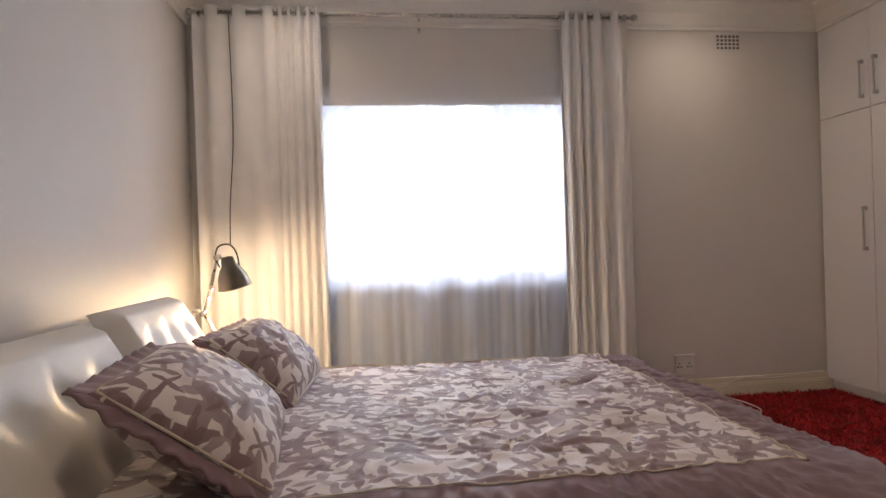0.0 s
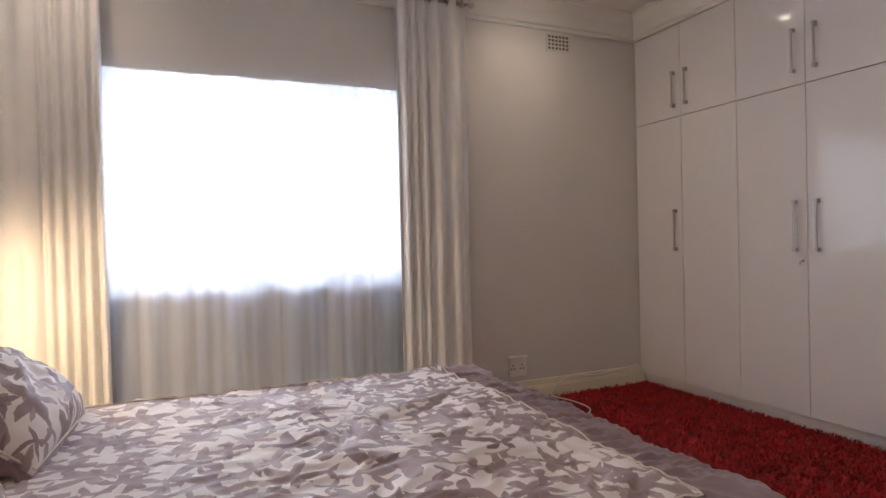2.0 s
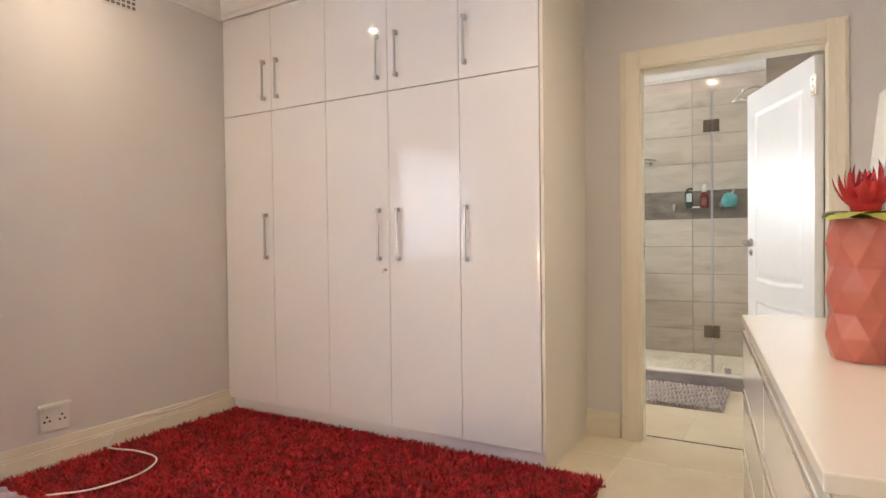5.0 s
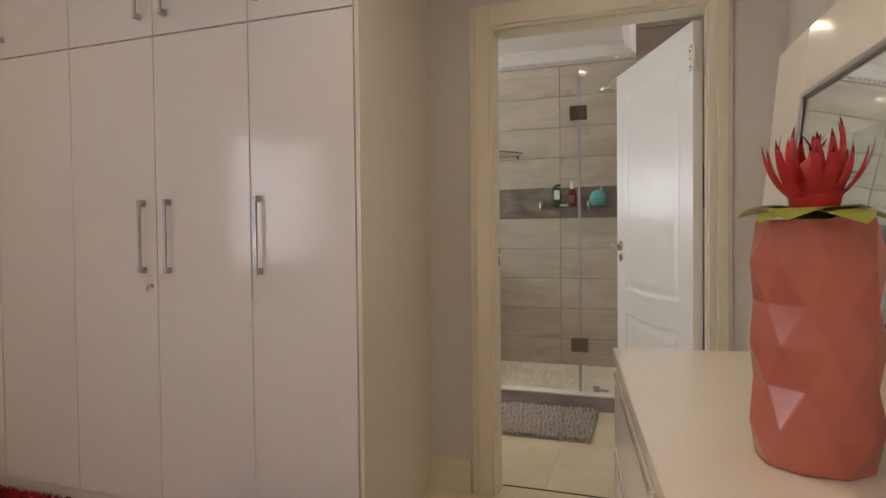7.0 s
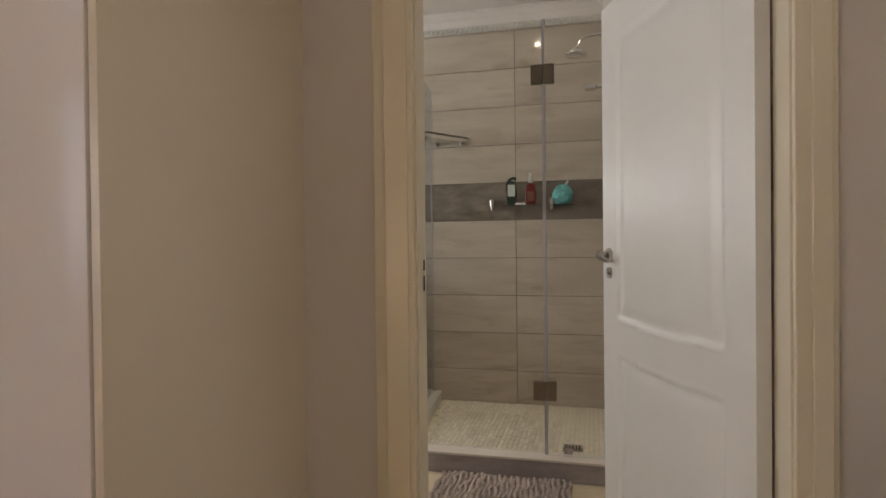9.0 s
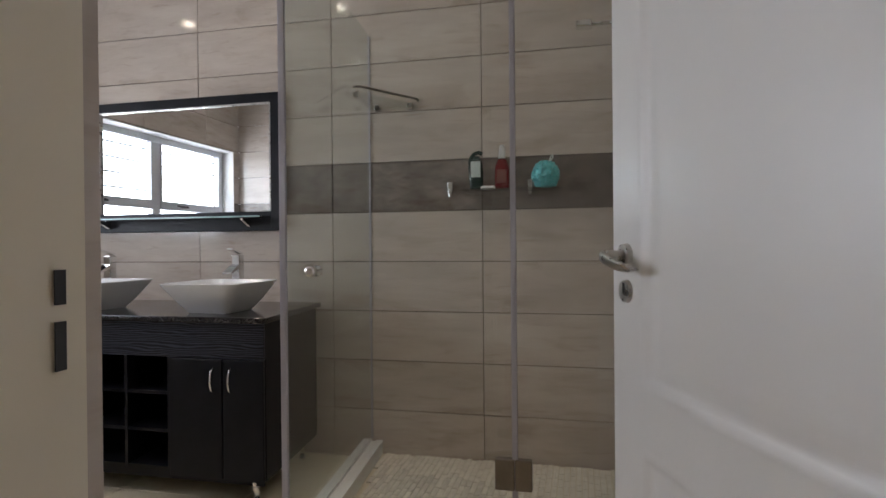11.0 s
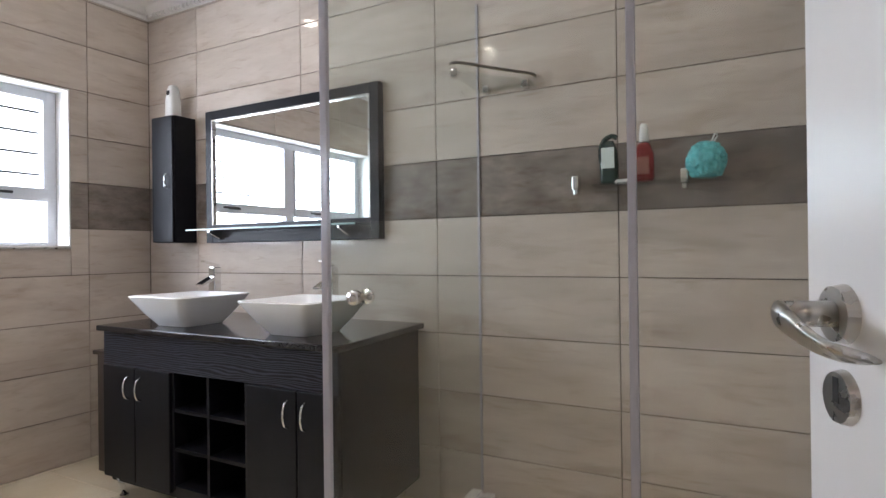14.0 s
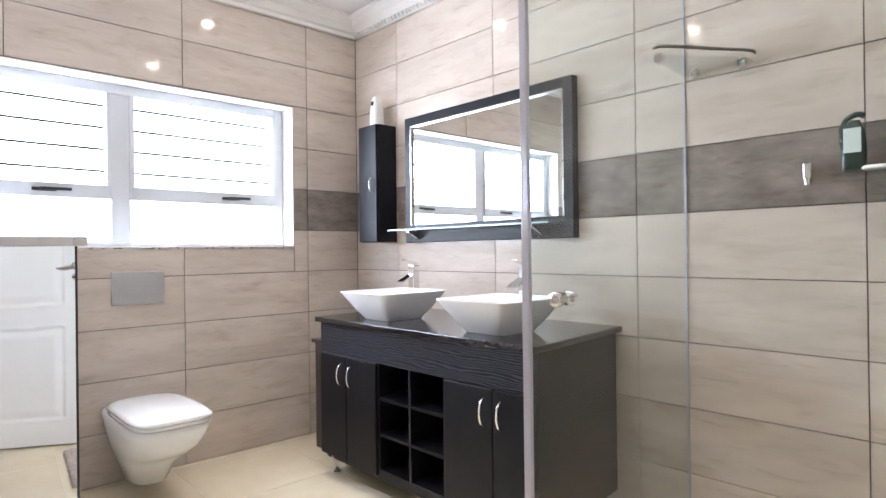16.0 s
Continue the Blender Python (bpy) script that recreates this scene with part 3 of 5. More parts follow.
for y in (2.626, 3.49):
    part("divider", box((WX + 0.022, y - 0.008, 0.086), (BX1 - 0.013, y + 0.008, 2.50)), WARD, ward)
part("shelf", boxes(((WX + 0.022, 2.206, 1.880), (BX1 - 0.013, 2.616, 1.896)), ((WX + 0.022, 2.636, 1.880), (BX1 - 0.013, 3.48, 1.896)), ((WX + 0.022, 3.50, 1.880), (BX1 - 0.013, BY1 - 0.003, 1.896))), WARD, ward)
part("top_panel", box((WX + 0.001, 2.187, 2.511), (BX1, BY1, BH - 0.002)), CEIL, ward, "plastered bulkhead over the wardrobe")


def bar_handle(parent, x, y, z0, z1):
    bm = boxes(((x - 0.030, y - 0.005, z0 + 0.004), (x - 0.021, y + 0.005, z1 - 0.004)), bev=0.001)
    for z in (z0, z1 - 0.022):
        box((x - 0.031, y - 0.008, z), (x - 0.0005, y + 0.008, z + 0.022), 0.0015, bm)
    return part("handle", bm, SATIN, parent, "brushed steel bar handle")


# where the handles sit on each pair of leaves
HANDLE_Y = {0: 2.588, 1: 2.995, 2: 3.118, 3: 3.865, 4: 3.972}
for i in range(5):
    y0, y1 = WY[i] + 0.0015, WY[i + 1] - 0.0015
    up = part("top_door", box((WX, y0, 1.891), (WX + 0.018, y1, 2.505), 0.0015), WARD, ward, "short white gloss door")
    bar_handle(up, WX, HANDLE_Y[i], 1.955, 2.195)
    lo = part("door", box((WX, y0, 0.09), (WX + 0.018, y1, 1.886), 0.0015), WARD, ward, "tall white gloss door")
    if i != 3:
        bar_handle(lo, WX, HANDLE_Y[i] if i < 4 else 3.972, 0.985, 1.265)
    if i == 2:
        part("lock", cyl((WX - 0.004, 3.085, 0.935), (WX, 3.085, 0.935), 0.009), CHROME, lo)
        part("key", boxes(((WX - 0.022, 3.083, 0.932), (WX - 0.004, 3.087, 0.938)), ((WX - 0.026, 3.082, 0.915), (WX - 0.022, 3.088, 0.936))), CHROME, lo)

# ---- wall vent, socket, cable ----
vent = thing("wall_vent", "square white pierced air vent high on the wall", "vent", (2.76, BY1, 2.43))
part("plate", box((2.665, BY1 - 0.006, 2.375), (2.855, BY1, 2.485), 0.002), WALL, vent)
# Raised dark squares stand for the shade inside the vent holes.
bm = bmesh.new()
for i in range(6):
    for j in range(4):
        box((2.678 + i * 0.029, BY1 - 0.0085, 2.384 + j * 0.026), (2.697 + i * 0.029, BY1 - 0.0062, 2.400 + j * 0.026), 0, bm)
part("holes", bm, mat("vent_shadow", (0.18, 0.165, 0.15), 0.9), vent, "dark squares standing for the shade in the holes", kind="stuff")
sock = thing("wall_socket", "white double wall socket with a small adaptor", "socket", (2.37, BY1, 0.24))
part("plate", box((2.31, BY1 - 0.012, 0.175), (2.445, BY1, 0.30), 0.004), PLASTICW, sock)
part("shelf_lip", box((2.305, BY1 - 0.03, 0.296), (2.45, BY1, 0.312), 0.003), PLASTICW, sock)
for x in (2.34, 2.41):
    # Dark discs on the plate paint the shade inside the pin holes.
    for dx, dz in ((0, 0.25), (-0.012, 0.228), (0.012, 0.228)):
        part("pin_hole", cyl((x + dx, BY1 - 0.0125, dz), (x + dx, BY1 - 0.0135, dz), 0.0055, seg=10), DARKMETAL_SHADE, sock)
for x in (2.33, 2.42):
    part("switch", box((x - 0.008, BY1 - 0.016, 0.268), (x + 0.008, BY1 - 0.012, 0.288), 0.001), PLASTICW, sock)
cab = thing("power_cable", "thin white cable along the skirting and across the rug", "cable", (2.9, 4.3, 0.06))
pts = [(3.38, BY1 - 0.03, 0.15), (3.2, BY1 - 0.026, 0.135), (3.0, BY1 - 0.03, 0.12), (2.8, BY1 - 0.028, 0.135), (2.7, BY1 - 0.034, 0.11), (2.62, BY1 - 0.05, 0.06), (2.58, BY1 - 0.12, 0.045), (2.62, BY1 - 0.30, 0.045), (2.60, BY1 - 0.48, 0.045), (2.45, BY1 - 0.58, 0.045), (2.25, BY1 - 0.56, 0.045), (2.12, BY1 - 0.45, 0.045)]


def smooth_path(pts, n=8):
    out = []
    for i in range(len(pts) - 1):
        p = [Vector(pts[max(0, min(len(pts) - 1, i + k))]) for k in (-1, 0, 1, 2)]
        for j in range(n):
            t = j / n
            out.append(0.5 * (2 * p[1] + (p[2] - p[0]) * t + (2 * p[0] - 5 * p[1] + 4 * p[2] - p[3]) * t * t + (3 * p[1] - p[0] - 3 * p[2] + p[3]) * t ** 3))
    return out + [Vector(pts[-1])]


part("cord", tube(smooth_path(pts), 0.004, 6), PLASTICW, cab, smooth=True)

# ---- red rug ----
RX0, RX1, RY0, RY1 = 1.75, 3.455, 1.93, 4.305
rug = thing("shag_rug", "deep red shaggy rug in front of the wardrobe", "rug", ((RX0 + RX1) / 2, (RY0 + RY1) / 2, 0))
part("backing", box((RX0, RY0, 0.0005), (RX1, RY1, 0.012), 0.003), RUGB, rug)
rr = random.Random(5)
verts, faces = [], []
for i in range(62000):
    x, y = rr.uniform(RX0, RX1), rr.uniform(RY0, RY1)
    a, lean, hgt, w = rr.uniform(0, 6.283), rr.uniform(0.004, 0.035), rr.uniform(0.018, 0.040), rr.uniform(0.0018, 0.0042)
    c, s = math.cos(a), math.sin(a)
    k = len(verts)
    verts += [(x - s * w, y + c * w, 0.010), (x + s * w, y - c * w, 0.010), (x + c * lean * 0.5 + s * w, y + s * lean * 0.5 - c * w, hgt * 0.75), (x + c * lean * 0.5 - s * w, y + s * lean * 0.5 + c * w, hgt * 0.75), (x + c * lean, y + s * lean, hgt)]
    faces += [(k, k + 1, k + 2, k + 3), (k + 3, k + 2, k + 4)]
me = bpy.data.meshes.new("pile")
me.from_pydata(verts, [], faces)
me.materials.append(RUGM)
pile = new("pile", me)
pile.parent = rug
pile.matrix_parent_inverse = rug.matrix_world.inverted()
tagged(pile, "matted red shag pile", kind="stuff")
verts, faces = [], []
for i in range(900):
    x = rr.uniform(RX1 - 0.01, RX1 + 0.025)
    y = rr.uniform(RY0, RY1)
    if i % 3 == 0:
        x, y = rr.uniform(RX0, RX1), rr.choice((RY1 + rr.uniform(0, 0.02), RY0 - rr.uniform(0, 0.02)))
    a = rr.uniform(0, 6.283)
    c, s = math.cos(a) * 0.02, math.sin(a) * 0.02
    k = len(verts)
    verts += [(x, y, 0.002), (x + c, y + s, 0.004), (x + c - s * 0.2, y + s + c * 0.2, 0.010), (x - s * 0.2, y + c * 0.2, 0.012)]
    faces.append((k, k + 1, k + 2, k + 3))
me = bpy.data.meshes.new("fringe")
me.from_pydata(verts, [], faces)
me.materials.append(RUGM)
fr = new("fringe", me)
fr.parent = rug
fr.matrix_parent_inverse = rug.matrix_world.inverted()
tagged(fr, "loose red threads at the edge", kind="stuff")

# ---- bed ----
bed = thing("bed", "double bed with a white tufted leather headboard", "bed", (0.4, 2.42, 0))
HX0, HX1, QY0, QY1 = -0.55, 1.40, 1.68, 3.17
part("base", box((HX0, QY0 + 0.04, 0.06), (HX1 - 0.05, QY1 - 0.04, 0.30), 0.02), LEATHER, bed)
part("mattress", box((HX0 + 0.02, QY0 + 0.03, 0.30), (HX1 - 0.04, QY1 - 0.03, 0.54), 0.05, seg=4), mat("mattress_ticking", (0.72, 0.7, 0.66), 0.8), bed)
for x in (HX0 + 0.1, HX1 - 0.15):
    for y in (QY0 + 0.12, QY1 - 0.12):
        part("leg", cyl((x, y, 0), (x, y, 0.06), 0.022, 0.028), DARKMETAL_SHADE, bed)


def headrest(y0, y1, parent, z0):
    """A tilted padded panel with stitched tufts."""
    def f(u, v):
        y = y0 + (y1 - y0) * u
        edge = min(1, min(u, 1 - u) / 0.07) ** 0.5 * min(1, min(v, 1 - v) / 0.10) ** 0.5
        t = 0.0
        for ty in (0.25, 0.5, 0.75):
            for tz in (0.36, 0.70):
                d2 = ((u - ty) * (y1 - y0) / 0.045) ** 2 + ((v - tz) * 0.60 / 0.045) ** 2
                t += math.exp(-d2)
        t += 0.06 * sum(math.exp(-((u - ty) * (y1 - y0) / 0.02) ** 2) for ty in (0.25, 0.5, 0.75)) * (1 if 0.1 < v < 0.9 else 0)
        th = 0.075 * edge - 0.013 * t
        z = z0 + 0.52 * v
        x = -0.27 - 0.31 * v
        return (x + th * 0.86, y, z + th * 0.5)
    bm = sheet(f, 60, 50)
    sheet(lambda u, v: (-0.27 - 0.31 * v, y0 + (y1 - y0) * u, z0 + 0.52 * v), 2, 2, bm)
    bmesh.ops.remove_doubles(bm, verts=bm.verts, dist=0.0008)
    return part("headrest", bm, LEATHER, parent, "white leather padded headrest", smooth=True)


headrest(2.50, 3.16, bed, 0.395)
headrest(1.66, 2.47, bed, 0.365)
part("headboard_frame", loft([[(-0.40, y, 0.06), (-0.30, y, 0.36), (-0.60, y, 0.87), (-0.68, y, 0.87), (-0.75, y, 0.06)] for y in (1.60, 3.18)]), LEATHER, bed)
part("side_wing", box((-0.74, 1.50, 0.05), (-0.30, 1.60, 0.62), 0.03, seg=3), LEATHER, bed)

# duvet: top sheet of floral cotton, ruched mauve border, piping between
duv = thing("duvet", "rumpled mauve floral duvet with a ruched plain border", "duvet", (0.5, 2.42, 0.55))
PX0, PX1, PY0, PY1 = -0.50, 1.295, 1.82, 3.14


def rumple(x, y):
    n1 = noise.noise((x * 2.1, y * 2.3, 0.3)) * 0.016
    n2 = noise.noise((x * 6 + 1.7 * noise.noise((x * 3, y * 3, 4)), y * 8, 2.0))
    n3 = noise.noise((x * 13 + 2.2 * noise.noise((x * 5, y * 5, 9)), y * 17 + 1.5 * noise.noise((x * 6, y * 6, 1)), 7.0))
    k = 0.35 + 0.65 * max(0, min(1, (x - 0.1) / 0.6))
    return n1 + (0.010 * n2 + 0.011 * (1 - abs(n3)) ** 3) * k


def top_z(x, y):
    e = max(0, 0.12 - (x - PX0)) * 0.0
    return 0.575 + rumple(x, y) - e


part("floral_top", sheet(lambda u, v: (PX0 + (PX1 - PX0) * u, PY0 + (PY1 - PY0) * v, top_z(PX0 + (PX1 - PX0) * u, PY0 + (PY1 - PY0) * v)), 200, 150), FLORAL, duv, "faded mauve leaf print on pale cotton", smooth=True)


def border_path(s):
    """Along the near side, the foot and the far side: corner line of the top and the way out."""
    l1, l2, l3 = PX1 - PX0, PY1 - PY0, PX1 - PX0
    d = s * (l1 + l2 + l3)
    if d < l1:
        return PX0 + d, PY0, 0, -1
    if d < l1 + l2:
        return PX1, PY0 + d - l1, 1, 0
    return PX1 - (d - l1 - l2), PY1, 0, 1


def border(u, v):
    x, y, ox, oy = border_path(u)
    # turn the way out smoothly round the two corners
    l1, l2 = PX1 - PX0, PY1 - PY0
    d = u * (2 * l1 + l2)
    c = 0.10
    for at, (a, b) in ((l1, ((0, -1), (1, 0))), (l1 + l2, ((1, 0), (0, 1)))):
        if abs(d - at) < c:
            w = (d - at + c) / (2 * c)
            ox, oy = a[0] * (1 - w) + b[0] * w, a[1] * (1 - w) + b[1] * w
            ln = math.hypot(ox, oy)
            ox, oy = ox / ln * 1.15, oy / ln * 1.15
    flat = 0.12 if oy >= 0.5 else 0.15
    ruche = 0.008 * noise.noise((d * 22, v * 7, 1.0)) + 0.0045 * math.sin(d * 120 + 6 * math.sin(v * 14) + 3 * noise.noise((d * 5, v * 6, 3)))
    if oy > 0.5:
        flat = 0.05
    run = v * (flat + 0.30)
    if run < flat:
        out, z = run, top_z(min(x, PX1), y) - 0.02 * (run / flat) ** 2
    else:
        a = min(1, (run - flat) / 0.10)
        out, z = flat + 0.045 * math.sin(a * 1.57), top_z(x, y) - 0.02 - 0.05 * (1 - math.cos(a * 1.57)) - max(0, run - flat - 0.10)
    return (x + ox * (out + ruche * 0.6), y + oy * (out + ruche * 0.6), z + ruche * (1 - v * 0.5) * min(1, v * 12))


part("border", sheet(border, 900, 26), MAUVE, duv, "plain mauve ruched border", smooth=True)
part("piping", tube([(x, y, top_z(x, y) + 0.003) for x, y, _, _ in [border_path(i / 400) for i in range(401)]], 0.0022, 6), PIPING, duv, smooth=True)


def pillow(name, at, rz, ry, hx, hy, seed, label):
    """A plump cushion: floral middle, flat mauve flange all round."""
    p = thing(name, label, "pillow", at, "pillows on the bed", local=True)
    p.matrix_world = pose(*at, 0, ry, rz)

    def side(sgn):
        def f(u, v):
            x, y = (u * 2 - 1), (v * 2 - 1)
            k = max(0, (1 - abs(x) ** 2.6)) * max(0, (1 - abs(y) ** 2.6))
            w = 0.013 * noise.noise((x * 3 + seed, y * 3, sgn)) + 0.007 * noise.noise((x * 9, y * 7, seed))
            pin = 1 - 0.05 * (1 - y * y) * abs(x) ** 4
            return (x * hx * pin, y * hy * (1 - 0.05 * (1 - x * x) * abs(y) ** 4), sgn * 0.11 * k ** 0.55 + w * k ** 0.3)
        return f
    bm = sheet(side(1), 60, 60)
    sheet(side(-1), 60, 60, bm)
    bmesh.ops.remove_doubles(bm, verts=bm.verts, dist=0.0005)
    part("cushion", bm, FLORAL, p, smooth=True)
    ring = []
    for i in range(240):
        a = i / 60
        s, w = int(a), (a % 1) * 2 - 1
        ring.append(((w, -1), (1, w), (-w, 1), (-1, -w))[s])

    def fl(u, v):
        i = int(round(u * 240)) % 240
        x, y = ring[i]
        k = 0.95 + v * 0.20
        return (x * hx * k, y * hy * (0.95 + v * 0.14), 0.012 * noise.noise((x * 4, y * 4, seed)) * v + 0.005 * math.sin(i * 0.9) * v - 0.012 * v)
    fo = part("flange", sheet(fl, 240, 5), MAUVE, p, "plain mauve flange", smooth=True)
    solid(fo, 0.006)
    part("piping", tube([(x * hx * 0.955, y * hy * 0.955, 0.010) for x, y in ring] + [(ring[0][0] * hx * 0.955, ring[0][1] * hy * 0.955, 0.010)], 0.0035, 6), PIPING, p, smooth=True)
    return p


pillow("pillow", (-0.12, 2.12, 0.695), 6, 36, 0.215, 0.30, 1.3, "plump mauve floral pillow leaning on the headboard")
pillow("pillow", (-0.09, 2.84, 0.69), -4, 38, 0.185, 0.27, 6.1, "plump mauve floral pillow beside the far edge")

# ---- bedside table and lamp ----
bt = thing("bedside_table", "small white bedside cabinet behind the bed edge", "bedside table", (-0.42, 3.62, 0))
part("body", box((-0.70, 3.36, 0.05), (-0.22, 3.92, 0.52), 0.004), DRESS, bt)
part("top", box((-0.71, 3.35, 0.52), (-0.21, 3.93, 0.545), 0.003), DRESS, bt)
part("drawer", box((-0.22, 3.38, 0.28), (-0.204, 3.90, 0.50), 0.002), DRESS, bt)
for x in (-0.66, -0.26):
    for y in (3.40, 3.88):
        part("foot", cyl((x, y, 0), (x, y, 0.05), 0.018), CHROME, bt)
LX, LY, LZ = -0.395, 3.60, 0.975
lamp = thing("desk_lamp", "steel jointed desk lamp, switched on, with a bell shade", "lamp", (-0.42, 3.62, 0.545))
part("base", lathe([(0.085, 0), (0.085, 0.012), (0.07, 0.022), (0.012, 0.028), (0.012, 0.05)], (-0.43, 3.60, 0.545)), STEEL, lamp, smooth=True)
ELBOW, WRIST = (-0.535, 0.80), (-0.462, 1.075)
for dy in (-0.012, 0.012):
    part("lower_arm", cyl((-0.43, 3.60 + dy, 0.59), (ELBOW[0], 3.60 + dy, ELBOW[1]), 0.006), STEEL, lamp, smooth=True)
    part("upper_arm", cyl((ELBOW[0], 3.60 + dy, ELBOW[1]), (WRIST[0], 3.60 + dy, WRIST[1]), 0.006), STEEL, lamp, smooth=True)
part("joint", cyl((ELBOW[0], 3.565, ELBOW[1]), (ELBOW[0], 3.635, ELBOW[1]), 0.015), STEEL, lamp, smooth=True)
part("wing_nut", box((ELBOW[0] - 0.05, 3.57, ELBOW[1] + 0.004), (ELBOW[0] - 0.012, 3.578, ELBOW[1] + 0.022), 0.003), STEEL, lamp)
part("spring", tube([(ELBOW[0] + 0.012 + 0.036 * i / 60 + 0.006 * math.cos(i), 3.60 + 0.006 * math.sin(i), ELBOW[1] + 0.02 + 0.13 * i / 60) for i in range(61)], 0.0015, 5), CHROME, lamp)
part("wrist", cyl((WRIST[0], 3.575, WRIST[1]), (WRIST[0], 3.625, WRIST[1]), 0.016), STEEL, lamp, smooth=True)
part("neck", cyl((WRIST[0], LY, WRIST[1]), (LX - 0.02, LY, LZ + 0.085), 0.008), STEEL, lamp, smooth=True)
TILT = Matrix.Translation((LX, LY, LZ)) @ Matrix.Rotation(radians(-11), 4, "Y") @ Matrix.Rotation(radians(10), 4, "X")


def tilted(bm):
    """Lean a piece of the lamp head with its shade."""
    bmesh.ops.transform(bm, matrix=TILT, verts=bm.verts)
    return bm


part("shade", tilted(lathe([(0.016, 0.105), (0.030, 0.098), (0.036, 0.065), (0.050, 0.045), (0.070, 0.005), (0.080, -0.045), (0.083, -0.052), (0.079, -0.052), (0.066, 0.0), (0.046, 0.042), (0.030, 0.062), (0.012, 0.09)], (0, 0, 0), 32)), LAMPM, lamp, "bell-shaped brushed steel shade", smooth=True)
part("handle_loop", tilted(tube(smooth_path([(-0.046, 0, 0.06), (-0.052, 0, 0.11), (-0.034, 0, 0.155), (0, 0, 0.168), (0.034, 0, 0.155), (0.050, 0, 0.11), (0.046, 0, 0.05)]), 0.004)), DARKMETAL_SHADE, lamp, "dark wire loop over the shade", smooth=True)
part("bulb", tilted(lathe([(0.004, 0.03), (0.02, 0.02), (0.027, -0.015), (0.024, -0.04), (0.012, -0.056), (0.003, -0.060)], (0, 0, 0), 16)), BULB, lamp, smooth=True)
part("cord", tube(smooth_path([(LX - 0.005, LY, LZ + 0.165), (LX - 0.012, 3.66, 1.35), (-0.415, 3.80, 1.7), (-0.46, 4.0, 2.1), (-0.50, 4.15, 2.5)]), 0.003, 6), DARKMETAL_SHADE, lamp, smooth=True)
d = bpy.data.lights.new("desk_lamp_bulb", "POINT")
d.energy, d.color, d.shadow_soft_size = 23, (1.0, 0.74, 0.42), 0.03
ob = new("desk_lamp_bulb", d)
ob.location = (LX + 0.01, LY, LZ - 0.075)


def downlight(x, y, z, group):
    t = thing("downlight", "small recessed ceiling downlight, switched on", "downlight", (x, y, z), group)
    part("ring", lathe([(0.032, -0.001), (0.045, -0.001), (0.047, -0.005), (0.034, -0.007), (0.032, -0.001)], (x, y, z)), CHROME, t, smooth=True)
    part("bulb", lathe([(0.001, -0.001), (0.030, -0.001), (0.030, -0.008), (0.024, -0.016), (0.001, -0.019)], (x, y, z)), LAMPD, t)


# Also puts fittings at the two unseen, added bedroom lights.
for lx, ly in BED_LIGHTS:
    downlight(lx, ly, BH, "bedroom downlights")
for lx, ly in BATH_LIGHTS:
    downlight(lx, ly, CH, "bathroom downlights")

# ---- dresser with vase and mirror ----
dr = thing("dresser", "white high-gloss dresser with drawers", "dresser", (3.40, 1.372, 0), local=True, rz=6.5)
DL, DD, DH = 1.66, 0.42, 0.79
part("body", box((-DL + 0.012, -DD, 0.06), (-0.012, -0.022, DH - 0.03), 0.002), DRESS, dr)
part("plinth", box((-DL + 0.04, -DD + 0.02, 0.0), (-0.04, -0.05, 0.06)), DRESS, dr)
part("top", box((-DL, -DD, DH - 0.028), (0, 0, DH), 0.003), DRESS, dr, "glossy white top")
for i in range(2):
    for j in range(3):
        x0, z0 = -DL + 0.016 + i * (DL - 0.03) / 2, 0.075 + j * 0.226
        dw = part("drawer", box((x0, -0.021, z0), (x0 + (DL - 0.03) / 2 - 0.006, -0.003, z0 + 0.205), 0.002), DRESS, dr)
        part("grip", box((x0 + 0.02, -0.0028, z0 + 0.19), (x0 + (DL - 0.03) / 2 - 0.026, 0.001, z0 + 0.2), 0.001), CHROME, dw)

dm = thing("leaning_mirror", "large mirror in a wide white frame leaning on the wall", "mirror", (3.44, 1.035, DH + 0.001), local=True)
dm.matrix_world = pose(3.50, 1.015, DH + 0.001, 6, 0, 5)
MW, MH, FW, FS = 1.25, 0.82, 0.16, 0.23
part("frame", boxes(((-MW, -0.03, 0), (-MW + FS, 0, MH)), ((-FS, -0.03, 0), (0, 0, MH)), ((-MW + FS, -0.03, 0), (-FS, 0, FW)), ((-MW + FS, -0.03, MH - FW), (-FS, 0, MH)), bev=0.003), DRESS, dm, "wide flat white frame")
part("bezel", boxes(((-MW + FS, -0.004, FW), (-MW + FS + 0.012, 0.004, MH - FW)), ((-FS - 0.012, -0.004, FW), (-FS, 0.004, MH - FW)), ((-MW + FS + 0.012, -0.004, FW), (-FS - 0.012, 0.004, FW + 0.012)), ((-MW + FS + 0.012, -0.004, MH - FW - 0.012), (-FS - 0.012, 0.004, MH - FW)), bev=0.001), SATIN, dm)
part("mirror_glass", box((-MW + FS + 0.012, -0.02, FW + 0.012), (-FS - 0.012, -0.006, MH - FW - 0.012)), MIRROR, dm)

VX, VY, VH = 2.61, 1.056, 0.340
vase = thing("vase", "coral faceted ceramic vase on the dresser", "vase", (VX, VY, DH + 0.001))
bm = bmesh.new()
NV, NB = 9, 6
rings = []
for j in range(NB + 1):
    r = 0.074 if j in (0, NB) else (0.086 if j % 2 else 0.077)
    rings.append([bm.verts.new((VX + r * math.cos(2 * math.pi * (k + 0.5 * (j % 2)) / NV), VY + r * math.sin(2 * math.pi * (k + 0.5 * (j % 2)) / NV), DH + 0.001 + VH * j / NB)) for k in range(NV)])
